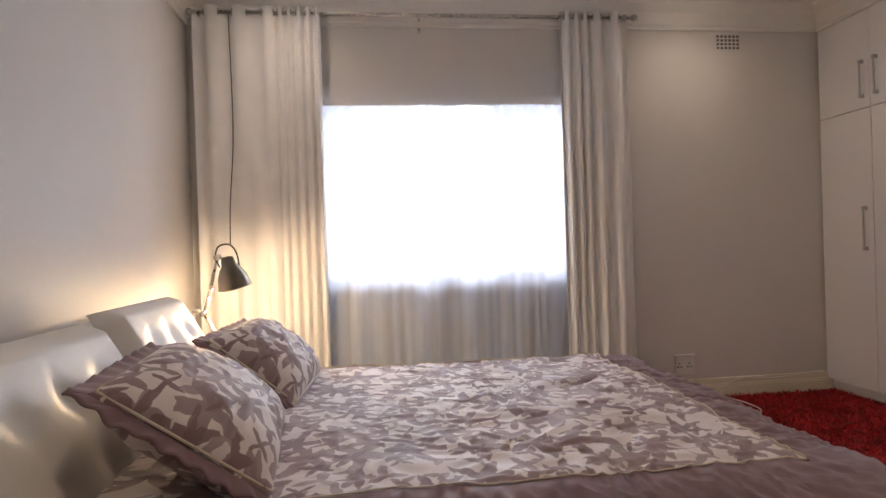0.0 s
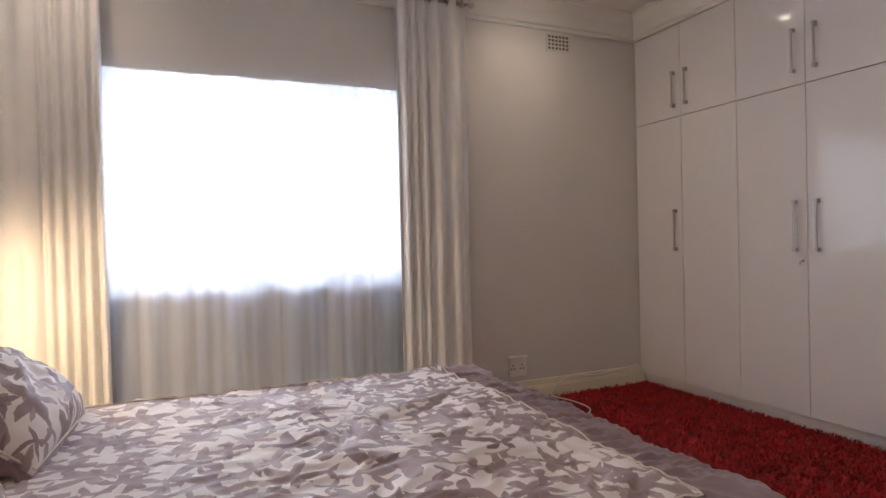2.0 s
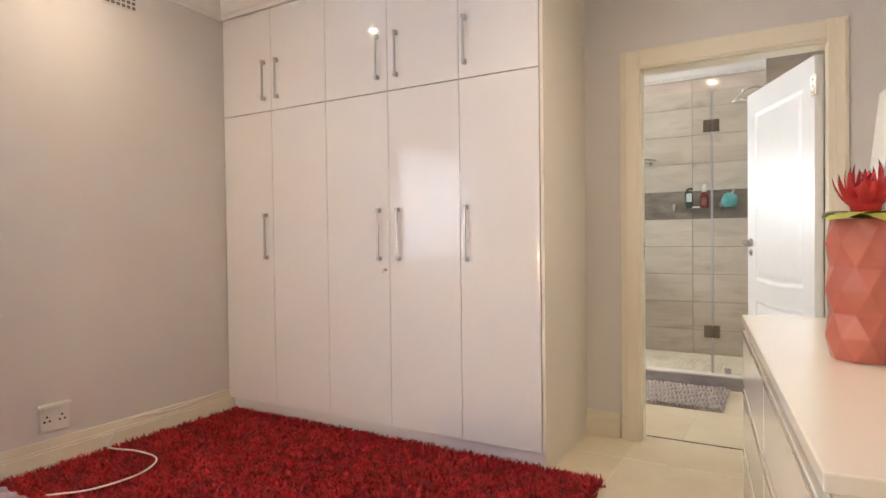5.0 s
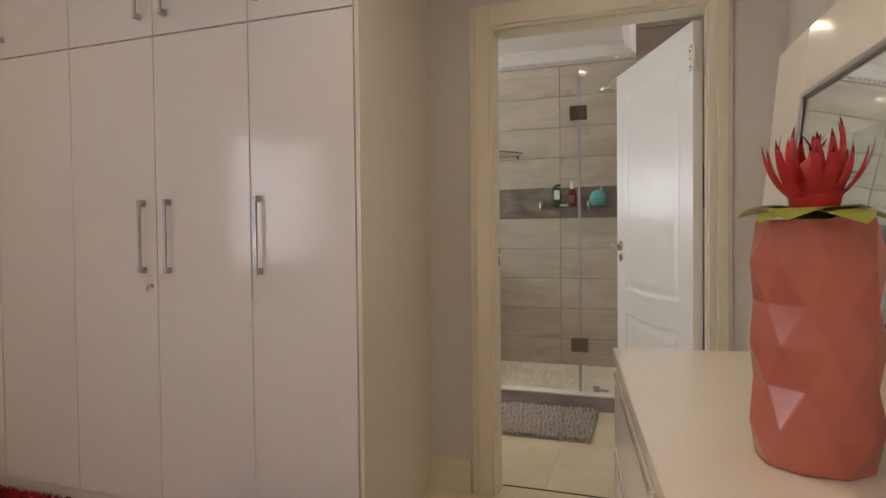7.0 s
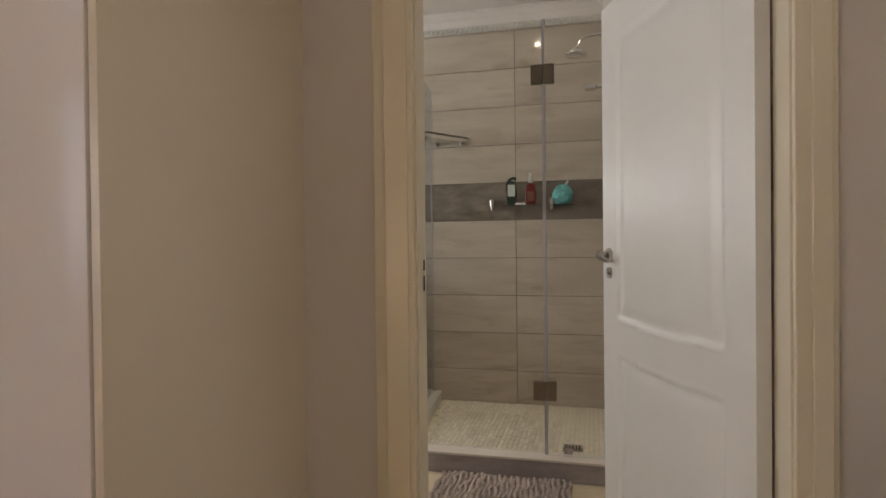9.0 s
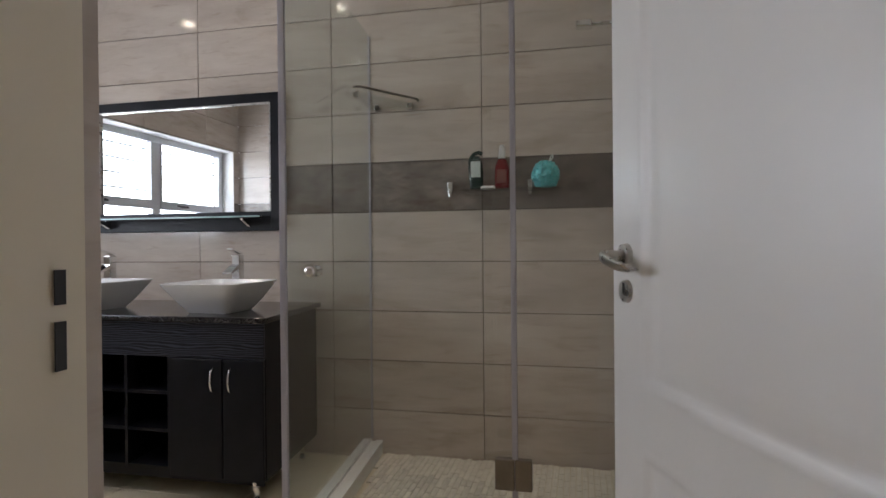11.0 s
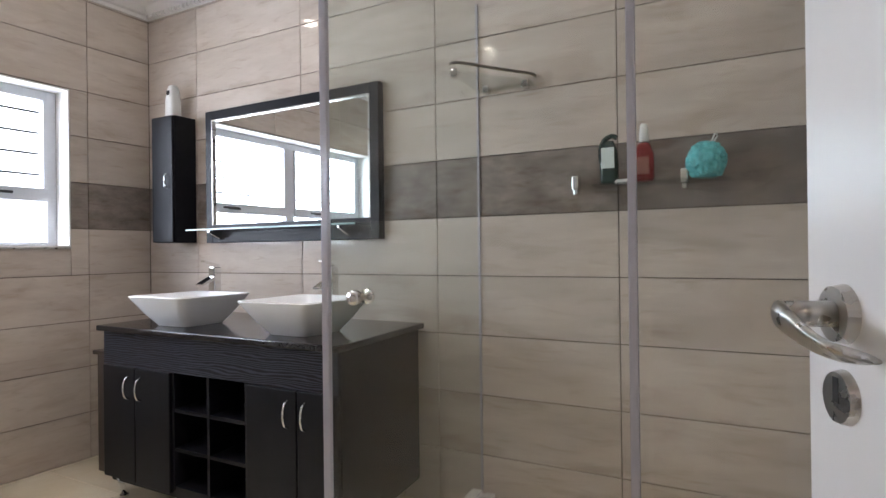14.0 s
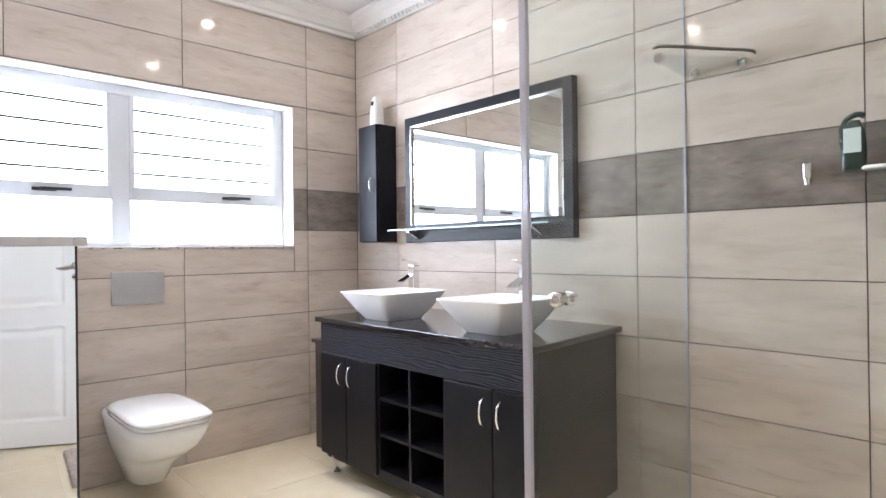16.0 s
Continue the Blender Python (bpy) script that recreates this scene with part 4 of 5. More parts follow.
for j in range(NB):
    a, b = rings[j], rings[j + 1]
    for k in range(NV):
        n1 = (k + 1) % NV
        if j % 2 == 0:
            bm.faces.new((a[k], a[n1], b[k]))
            bm.faces.new((a[n1], b[n1], b[k]))
        else:
            bm.faces.new((a[k], b[n1], b[k]))
            bm.faces.new((a[k], a[n1], b[n1]))
bm.faces.new(rings[0])
edge = [v.co.copy() for v in rings[-1]]
bmesh.ops.bevel(bm, geom=[e for e in bm.edges], offset=0.0014, segments=1, affect="EDGES")
part("body", bm, CORAL, vase, "faceted coral glaze")
bm = bmesh.new()
hoops = [[bm.verts.new(((p.x - VX) * k + VX, (p.y - VY) * k + VY, p.z + dz)) for p in edge] for k, dz in ((1.0, -0.002), (0.985, 0.003), (0.94, 0.003), (0.92, -0.003), (0.92, -0.06))]
for a, b in zip(hoops, hoops[1:]):
    for k in range(NV):
        bm.faces.new((a[k], a[(k + 1) % NV], b[(k + 1) % NV], b[k]))
bm.faces.new(hoops[-1])
part("rim", bm, CORAL, vase, "plain coral rim round a hollow mouth")
fl = thing("protea_flower", "red protea flower head with green leaves in the vase", "flower", (VX, VY, DH + VH - 0.05))


def petal(base, a, tilt, length, width, material, name, curl=0.35):
    def f(u, v):
        w = width * math.sin(math.pi * min(1, 0.12 + 0.88 * u)) ** 0.8 * (1 - 0.15 * u)
        b = tilt - curl * u
        out, up = length * u * math.sin(b), length * u * math.cos(b)
        s = (v - 0.5) * 2 * w
        cup = 0.25 * w * (1 - (v * 2 - 1) ** 2)
        return (base[0] + (out + cup * math.cos(b)) * math.cos(a) - s * math.sin(a), base[1] + (out + cup * math.cos(b)) * math.sin(a) + s * math.cos(a), base[2] + up)
    bm = sheet(f, 10, 6)
    if isinstance(material, tuple):
        bm.faces.ensure_lookup_table()
        for fc in bm.faces[54:]:
            fc.material_index = 1
    return part(name, bm, material, fl, smooth=True)


rr = random.Random(11)
bz = DH + VH + 0.02
part("stem", cyl((VX, VY, DH + VH - 0.058), (VX, VY, bz + 0.02), 0.012), LEAF, fl)
part("heart", lathe([(0.005, -0.01), (0.03, 0.0), (0.036, 0.03), (0.022, 0.06), (0.004, 0.075)], (VX, VY, bz)), PETAL, fl, smooth=True)
for ringn, (n, ti, ln) in enumerate(((13, 1.25, 0.112), (12, 0.92, 0.120), (8, 0.5, 0.10))):
    for i in range(n):
        a = 2 * math.pi * (i + 0.5 * ringn) / n + rr.uniform(-0.12, 0.12)
        pt = petal((VX, VY, bz), a, ti + rr.uniform(-0.08, 0.08), ln * rr.uniform(0.9, 1.1), 0.0105, (PETAL, PETALT), "petal", 0.62)
for i in range(9):
    a = 2 * math.pi * i / 9 + rr.uniform(-0.2, 0.2)
    lf = petal((VX, VY, DH + VH + 0.004), a, 0.98 + rr.uniform(-0.12, 0.12), 0.115 * rr.uniform(0.85, 1.1), 0.046, LEAF, "leaf", -0.55)

# ---- doorway and door ----
dc = thing("door_casing", "cream gloss painted door casing and jamb", "door frame", (BX1, 1.48, 0), kind="structure")
cw = 0.09
for y0, y1, nm in ((DY0 - cw + 0.02, DY0 + 0.012, "architrave"), (DY1 - 0.012, DY1 + cw - 0.0, "architrave")):
    part(nm, boxes(((BX1 - 0.018, y0, 0), (BX1 - 0.0, y1, DZ + cw)), ((BX1 - 0.026, y0 + 0.012, 0), (BX1 - 0.018, y1 - 0.03, DZ + cw - 0.012)), bev=0.003), TRIM, dc)
part("architrave", boxes(((BX1 - 0.018, DY0 + 0.012, DZ - 0.012), (BX1, DY1 - 0.012, DZ + cw)), ((BX1 - 0.026, DY0 + 0.012, DZ), (BX1 - 0.018, DY1 - 0.012, DZ + cw - 0.014)), bev=0.003), TRIM, dc)
part("jamb", box((BX1 + 0.001, DY0 + 0.0, 0), (CX0 - 0.003, DY0 + 0.016, DZ)), TRIM, dc)
jl = part("jamb", box((BX1 + 0.001, DY1 - 0.016, 0), (BX1 + 0.076, DY1, DZ)), TRIM, dc)
part("jamb", box((BX1 + 0.001, DY0 + 0.017, DZ - 0.016), (CX0 - 0.003, DY1 - 0.017, DZ)), TRIM, dc)
# Thin dark boxes on the jamb give the shade in the latch openings.
for z0, z1 in ((0.983, 1.021), (1.034, 1.061)):
    part("latch_hole", box((CX0 - 0.076, DY1 - 0.0195, z0), (CX0 - 0.066, DY1 - 0.0182, z1)), DARKMETAL_SHADE, jl)
part("tile_return", box((BX1 + 0.078, DY1 - 0.002, 0), (CX0 - 0.013, DY1 - 0.0002, DZ)), TILE, dc, "grey-beige tile edge beside the jamb")
structure("threshold", box((BX1 + 0.1, DY0 + 0.017, 0.0), (BX1 + 0.106, DY1 - 0.017, 0.0025)), DARKMETAL_SHADE, "thin dark strip at the doorway", "threshold")

door = thing("door_1", "white moulded panel door standing open into the bathroom", "door", (CX0 - 0.012, DY0 + 0.040, 0.0), local=True, rz=22.6)
DW, DT, DHH = 0.84, 0.04, 1.955


def door_face(sy):
    """Moulded skin with two sunk and raised panels; the upper one ends in a shallow curve."""
    def h(x, z):
        best = 0.0
        for x0, x1, z0, z1, bow in ((0.12, DW - 0.12, 0.835, DHH - 0.14, -0.012), (0.12, DW - 0.12, 0.16, 0.70, 0.012)):
            q = 1 - ((x - DW / 2) / (DW / 2 - 0.12)) ** 2
            lo = z0 + (bow * q if bow < 0 else 0)
            hi = z1 + (-0.012 * q if bow > 0 else 0)
            d = min(x - x0, x1 - x, z - lo, hi - z)
            if d > 0:
                if d < 0.014:
                    best = -0.007 * math.sin(math.pi * d / 0.014) ** 1 if d < 0.007 else -0.007
                elif d < 0.05:
                    best = -0.007 + 0.007 * (d - 0.014) / 0.036
                else:
                    best = 0.0
            elif d > -0.012:
                best = max(best, 0.003 * (1 + d / 0.012))
        return best
    return lambda u, v: (DW * u, sy * (DT / 2 + h(DW * u, 0.01 + (DHH - 0.01) * v)), 0.01 + (DHH - 0.01) * v)


bm = sheet(door_face(1), 96, 200)
sheet(door_face(-1), 48, 100, bm)
part("leaf", bm, DOORM, door, smooth=True)
part("edge", boxes(((0, -DT / 2 + 0.0005, 0.01), (0.002, DT / 2 - 0.0005, DHH)), ((DW - 0.002, -DT / 2 + 0.0005, 0.01), (DW, DT / 2 - 0.0005, DHH)), ((0.002, -DT / 2 + 0.0005, 0.01), (DW - 0.002, DT / 2 - 0.0005, 0.013)), ((0.002, -DT / 2 + 0.0005, DHH - 0.003), (DW - 0.002, DT / 2 - 0.0005, DHH))), DOORM, door)
HZ = 1.055
for sy in (1, -1):
    y = sy * DT / 2
    ro = part("rose", cyl((DW - 0.055, y, HZ), (DW - 0.055, y + sy * 0.009, HZ), 0.024, 0.022, 28), STEEL, door, "satin chrome round rose", smooth=False)
    lever = cyl((DW - 0.055, y + sy * 0.005, HZ), (DW - 0.055, y + sy * 0.044, HZ), 0.0105, seg=16)
    secs = []
    for k in range(11):
        q = k / 10
        cx, cy, cz = DW - 0.045 - 0.095 * q, y + sy * (0.043 - 0.004 * q * q), HZ - 0.002 - 0.016 * math.sin(q * 1.9)
        hw, ht, tw = 0.0125 + 0.006 * q, 0.0075 - 0.004 * q, radians(80 - 62 * q)
        secs.append([(cx, cy + sy * (hw * math.cos(g) * math.cos(tw) - ht * math.sin(g) * math.sin(tw)), cz + hw * math.cos(g) * math.sin(tw) + ht * math.sin(g) * math.cos(tw)) for g in [2 * math.pi * n / 16 for n in range(16)]])
    blade = [[lever.verts.new(p) for p in ring] for ring in secs]
    for a, b in zip(blade, blade[1:]):
        for k in range(16):
            lever.faces.new((a[k], a[(k + 1) % 16], b[(k + 1) % 16], b[k]))
    lever.faces.new(blade[0])
    lever.faces.new(blade[-1])
    part("lever", lever, STEEL, ro, "twisted flat satin lever", smooth=True)
    es = part("escutcheon", cyl((DW - 0.055, y, HZ - 0.066), (DW - 0.055, y + sy * 0.007, HZ - 0.066), 0.022, 0.020, 28), STEEL, door)
    # No opening is cut: a dark box carries the keyhole's shade.
    part("keyhole", boxes(((DW - 0.059, y + sy * 0.007, HZ - 0.070), (DW - 0.051, y + sy * 0.0075, HZ - 0.050))), DARKMETAL_SHADE, es)
for z in (0.25, 1.76):
    hg = part("hinge", boxes(((-0.014, DT / 2 - 0.004, z), (-0.002, DT / 2 + 0.008, z + 0.10)), ((-0.0, DT / 2 + 0.0005, z), (0.03, DT / 2 + 0.002, z + 0.10)), bev=0.002), CHROME, door)
    for dz in (0.02, 0.05, 0.08):
        part("screw", cyl((0.018, DT / 2 + 0.002, z + dz), (0.018, DT / 2 + 0.003, z + dz), 0.004, seg=8), DARKMETAL_SHADE, hg)

# ---- bathroom window ----
bw = thing("window_2", "white aluminium bathroom window with horizontal burglar bars", "window", ((VL + VR) / 2, CY1 + 0.14, VS), kind="structure")
wy0, wy1 = CY1 + 0.12, CY1 + 0.17
VM = 5.215
part("reveal", boxes(((VL, CY1 + 0.001, VS), (VL + 0.008, wy0, VT)), ((VR - 0.008, CY1 + 0.001, VS), (VR, wy0, VT)), ((VL + 0.008, CY1 + 0.001, VT - 0.008), (VR - 0.008, wy0, VT)), ((VL + 0.008, CY1 + 0.001, VS), (VR - 0.008, wy0, VS + 0.008))), CEIL, bw, "white plastered reveal")
part("window_frame", boxes(((VL + 0.008, wy0, VS + 0.008), (VL + 0.055, wy1, VT - 0.008)), ((VR - 0.055, wy0, VS + 0.008), (VR - 0.008, wy1, VT - 0.008)), ((VL + 0.055, wy0, VT - 0.06), (VR - 0.055, wy1, VT - 0.008)), ((VL + 0.055, wy0, VS + 0.008), (VR - 0.055, wy1, VS + 0.03)), ((VM - 0.045, wy0, VS + 0.03), (VM + 0.045, wy1, VT - 0.06)), bev=0.004), ALU, bw)
part("window_sill", box((VL - 0.01, CY1 - 0.006, VS - 0.008), (VR + 0.004, CY1 + 0.001, VS), 0.001), STEEL, bw, "thin metal tile trim")
ZT = 1.43
for a, b in ((VL + 0.055, VM - 0.045), (VM + 0.045, VR - 0.055)):
    sash = part("sash", boxes(((a, wy0 - 0.008, ZT - 0.035), (b, wy1 - 0.012, ZT + 0.035)), ((a, wy0 - 0.008, ZT + 0.035), (a + 0.02, wy1 - 0.012, VT - 0.06)), ((b - 0.02, wy0 - 0.008, ZT + 0.035), (b, wy1 - 0.012, VT - 0.06)), bev=0.003), ALU, bw)
    for z0, z1 in ((VS + 0.03, ZT - 0.035), (ZT + 0.035, VT - 0.06)):
        g = part("pane", box((a + 0.001, wy0 + 0.024, z0), (b - 0.001, wy0 + 0.029, z1)), PANE, bw)
        g.visible_shadow = False
    mx = (a + b) / 2 + 0.12
    hd = part("stay", boxes(((mx - 0.05, wy0 - 0.022, ZT - 0.008), (mx + 0.05, wy0 - 0.008, ZT + 0.008)), ((mx - 0.02, wy0 - 0.034, ZT - 0.004), (mx + 0.11, wy0 - 0.022, ZT + 0.010)), bev=0.002), DARKMETAL_SHADE, sash, "dark window stay")
    for i in range(4):
        z = ZT + 0.035 + (VT - 0.06 - ZT - 0.035) * (i + 0.7) / 4.2
        part("burglar_bar", box((a, wy1 + 0.004, z - 0.006), (b, wy1 + 0.012, z + 0.006), 0.001), DARKMETAL_SHADE, bw)

# ---- shower ----
GX, GC, GH, GT = 5.486, 2.42, 1.68, 2.14
SY, KS = 2.42, 0.095
sf = structure("shower_floor", box((GX + 0.045, NY, -0.01), (CX1, SY + 0.06, 0.026)), GROUT, "pale mosaic shower floor", "floor")
structure("shower_curb_front", box((GX - 0.055, NY, -0.01), (GX + 0.045, SY + 0.045, 0.088), 0.003), CURBT, "grey tiled shower curb", "curb")
structure("shower_curb_cap", box((GX - 0.06, NY, 0.089), (GX + 0.048, SY + 0.05, 0.101), 0.003), STONE, "pale stone curb top", "curb")
structure("shower_curb_side", boxes(((GX + 0.05, SY - 0.055, -0.01), (CX1, SY + 0.045, 0.088)), ((GX + 0.05, SY + 0.001, 0.089), (CX1, SY + 0.045, 0.101)), ((GX + 0.05, SY - 0.058, 0.0885), (CX1, SY - 0.02, 0.096)), bev=0.002), STONE, "pale stone shower side curb", "curb")
shear([bpy.data.objects["shower_curb_side"]], KS, GX)
sg = thing("shower_enclosure", "frameless clear glass shower enclosure with chrome hinges", "shower screen", (GX, 2.0, 0.102))
gp = part("side_panel", box((GX + 0.006, SY - 0.004, 0.103), (CX1 - 0.004, SY + 0.004, GT)), GLASS, sg, "clear fixed glass panel")
shear([gp], KS, GX)
gd = part("glass_door", box((GX - 0.004, GH + 0.004, 0.112), (GX + 0.004, GC - 0.008, GT)), GLASS, sg, "clear glass door")
gf = part("fixed_panel", box((GX - 0.004, NY + 0.003, 0.103), (GX + 0.004, GH - 0.004, GT)), GLASS, sg, "clear fixed glass panel")
for o in (gp, gd, gf):
    o.visible_shadow = False
part("corner_seal", boxes(((GX - 0.007, GC - 0.013, 0.105), (GX + 0.007, GC + 0.008, GT)), bev=0.002), EDGE, gd, "grey translucent edge seal")
part("hinge_seal", box((GX - 0.006, GH - 0.008, 0.105), (GX + 0.006, GH + 0.008, GT), 0.002), EDGE, gd)
part("wall_seal", box((CX1 - 0.006, SY - 0.0045, 0.103), (CX1 - 0.0005, SY + 0.0045, GT)), EDGE, gp)
shear(gp.children, KS, GX)
for z in (0.36, 1.84):
    for y0, y1, pr in ((GH + 0.001, GH + 0.058, gd), (GH - 0.05, GH - 0.001, gf)):
        part("hinge", boxes(((GX - 0.014, y0, z), (GX + 0.014, y1, z + 0.09)), bev=0.003), LAMPM, pr, "square dull steel glass hinge")
part("clamp", box((GX - 0.012, GH - 0.12, 0.102), (GX + 0.012, GH - 0.08, 0.145), 0.002), CHROME, gf)
kn = part("knob", lathe([(0.004, -0.036), (0.016, -0.035), (0.018, -0.03), (0.018, -0.018), (0.010, -0.014), (0.010, -0.004), (0.010, 0.004), (0.010, 0.014), (0.018, 0.018), (0.018, 0.030), (0.016, 0.035), (0.004, 0.036)], (0, 0, 0)), CHROME, gd, "round chrome door knob", smooth=True)
kn.matrix_parent_inverse = Matrix.Identity(4)
for v in kn.data.vertices:
    x, y, z = v.co + ORIG[sg.name]
    v.co = Vector((GX + z, 2.312 + x, 1.0 + y)) - ORIG[sg.name]

dn = thing("shower_drain", "square steel drain grate in the shower floor", "drain", (5.8, 1.58, 0.034))
part("grate", box((5.75, 1.52, 0.034), (5.85, 1.62, 0.038), 0.001), STEEL, dn)
# Dark strips over the uncut grate paint the shade in its slots.
for i in range(5):
    part("slot", box((5.76, 1.532 + i * 0.017, 0.0382), (5.84, 1.538 + i * 0.017, 0.0388)), DARKMETAL_SHADE, dn)

rs = thing("shower_rose", "chrome rain shower head on a wall arm", "shower head", (6.15, NY, 2.2))
part("arm", tube(smooth_path([(6.15, NY, 2.24), (6.15, NY + 0.08, 2.27), (6.15, NY + 0.17, 2.26), (6.15, NY + 0.21, 2.21)]), 0.009), CHROME, rs, smooth=True)
part("flange", cyl((6.15, NY, 2.24), (6.15, NY + 0.008, 2.24), 0.028), CHROME, rs)
part("head", lathe([(0.014, 0.045), (0.022, 0.025), (0.06, 0.008), (0.062, -0.006), (0.058, -0.01)], (6.15, NY + 0.215, 2.17)), CHROME, rs, smooth=True)
ta = thing("towel_hook_arm", "small chrome hand-shower bracket on the wall", "shower bracket", (6.45, NY, 2.03))
part("arm", cyl((6.45, NY, 2.05), (6.45, NY + 0.13, 2.05), 0.009), CHROME, ta, smooth=True)
part("holder", box((6.42, NY + 0.10, 2.035), (6.48, NY + 0.17, 2.065), 0.006), CHROME, ta)
part("flange", cyl((6.45, NY, 2.05), (6.45, NY + 0.008, 2.05), 0.025), CHROME, ta)

cs = thing("corner_shelf", "triangular clear glass shelf with a chrome rail", "shelf", (6.5, 2.36, 1.76))
sz = 1.765
bm = bmesh.new()
tri = [(CX1 - 0.003, SY - 0.008), (CX1 - 0.32, SY - 0.008), (CX1 - 0.32, SY - 0.04), (CX1 - 0.05, 2.17), (CX1 - 0.003, 2.17)]
a = [bm.verts.new((x, y, sz)) for x, y in tri]
b = [bm.verts.new((x, y, sz + 0.008)) for x, y in tri]
bm.faces.new(a)
bm.faces.new(b)
for i in range(5):
    bm.faces.new((a[i], a[(i + 1) % 5], b[(i + 1) % 5], b[i]))
part("glass_plate", bm, GLASS, cs, "clear glass plate")
part("rail", tube(smooth_path([(CX1 - 0.32, SY - 0.01, sz + 0.035), (CX1 - 0.315, SY - 0.045, sz + 0.035), (CX1 - 0.18, 2.275, sz + 0.035), (CX1 - 0.05, 2.175, sz + 0.035), (CX1 - 0.004, 2.165, sz + 0.035)]), 0.006), LAMPM, cs, "dull chrome rail", smooth=True)
for x, y in ((CX1 - 0.29, SY - 0.02), (CX1 - 0.025, 2.20), (CX1 - 0.025, SY - 0.05)):
    part("clip", box((x - 0.02, y - 0.014, sz - 0.012), (x + 0.02, y + 0.014, sz + 0.018), 0.004), CHROME, cs)
shear(cs.children, KS, GX)

# niche shelf with bottles and puff
ns = thing("wall_soap_shelf", "narrow clear glass soap shelf on chrome posts", "shelf", (6.53, 1.85, 1.33))
part("glass_plate", box((CX1 - 0.13, 1.57, 1.335), (CX1 - 0.002, 2.03, 1.342), 0.002), GLASS, ns)
for y in (2.10, 1.715):
    part("post", boxes(((CX1 - 0.045, y - 0.012, 1.335), (CX1 - 0.001, y + 0.012, 1.385)), ((CX1 - 0.04, y - 0.008, 1.315), (CX1 - 0.001, y + 0.008, 1.335)), bev=0.002), CHROME, ns)
bo = thing("shampoo_bottle", "dark green bottle with a hooked top and pale label", "bottle", (6.53, 1.968, 1.343))
part("body", loft([rounded(6.53, 1.968, z, hx, hy, 3, 24) for z, hx, hy in ((1.343, 0.016, 0.028), (1.36, 0.019, 0.032), (1.42, 0.019, 0.034), (1.47, 0.016, 0.028), (1.50, 0.010, 0.016))]), DARKGREEN, bo, smooth=True)
part("label", box((6.5085, 1.945, 1.40), (6.5105, 1.991, 1.475), 0.0005), LABEL, bo, "pale green label with dark bars")
part("hook", tube(smooth_path([(6.53, 1.995, 1.42), (6.53, 1.999, 1.47), (6.53, 1.985, 1.505), (6.53, 1.958, 1.518), (6.53, 1.94, 1.51)]), [0.009] * 33, 8), DARKGREEN, bo, smooth=True)
b2 = thing("conditioner_bottle", "maroon bottle with a white cap", "bottle", (6.53, 1.845, 1.343))
part("body", loft([rounded(6.53, 1.845, z, hx, hy, 3, 24) for z, hx, hy in ((1.343, 0.018, 0.03), (1.36, 0.021, 0.034), (1.44, 0.021, 0.034), (1.475, 0.014, 0.022), (1.485, 0.010, 0.012))]), MAROON, b2, smooth=True)
part("cap", loft([rounded(6.53, 1.845, z, h, h, 2, 16) for z, h in ((1.486, 0.016), (1.52, 0.015), (1.545, 0.012), (1.55, 0.008))]), PLASTICW, b2, smooth=True)
part("label", box((6.5065, 1.825, 1.37), (6.5085, 1.866, 1.43), 0.0005), mat("red_label", (0.22, 0.08, 0.06), 0.4), b2, "reddish label")
so = thing("soap_bar", "white oval soap on the glass shelf", "soap", (6.53, 1.915, 1.343))
part("bar", loft([rounded(6.53, 1.915, z, hx, hy, 2.5, 20) for z, hx, hy in ((1.343, 0.02, 0.034), (1.35, 0.024, 0.038), (1.358, 0.018, 0.03))]), PLASTICW, so, smooth=True)
pf = thing("bath_puff", "aqua mesh bath puff resting on the glass soap shelf", "bath puff", (6.52, 1.642, 1.343))


def puffball(u, v):
    a, b = 2 * math.pi * u, math.pi * v
    d = (math.cos(a) * math.sin(b), math.sin(a) * math.sin(b), math.cos(b))
    w = 1 + 0.16 * noise.noise((d[0] * 5, d[1] * 5, d[2] * 5)) + 0.14 * abs(noise.noise((d[0] * 13, d[1] * 13, d[2] * 13)))
    return (6.52 + 0.056 * w * d[0], 1.642 + 0.060 * w * d[1], max(1.3435, 1.400 + 0.063 * w * d[2]))


part("netting", sheet(puffball, 90, 60), PUFF, pf, smooth=True)
part("loop", tube(smooth_path([(6.52, 1.63, 1.455), (6.53, 1.615, 1.49), (6.55, 1.61, 1.485), (6.54, 1.63, 1.455)]), 0.003), PLASTICW, pf, smooth=True)

# ---- bath mat ----
bmx0, bmx1, bmy0, bmy1 = 4.83, 5.40, 1.56, 2.16
bmat = thing("bath_mat", "grey-beige chenille bath mat before the shower", "bath mat", (5.1, 1.86, 0))
part("backing", box((bmx0, bmy0, 0.001), (bmx1, bmy1, 0.010), 0.003), MATM, bmat)
rr = random.Random(4)
bm = bmesh.new()
for i in range(27):
    y = bmy0 + 0.012 + i * (bmy1 - bmy0 - 0.024) / 26
    pts = [(bmx0 + 0.004 + (bmx1 - bmx0 - 0.008) * k / 36, y + 0.005 * math.sin(k * 0.7 + i) + rr.uniform(-0.003, 0.003), 0.018 + rr.uniform(-0.003, 0.004)) for k in range(37)]
    tube(pts, [0.0095 + rr.uniform(-0.003, 0.003) for _ in pts], 7, bm)
part("chenille", bm, MATM, bmat, "rows of looped chenille tufts", smooth=True, kind="stuff")

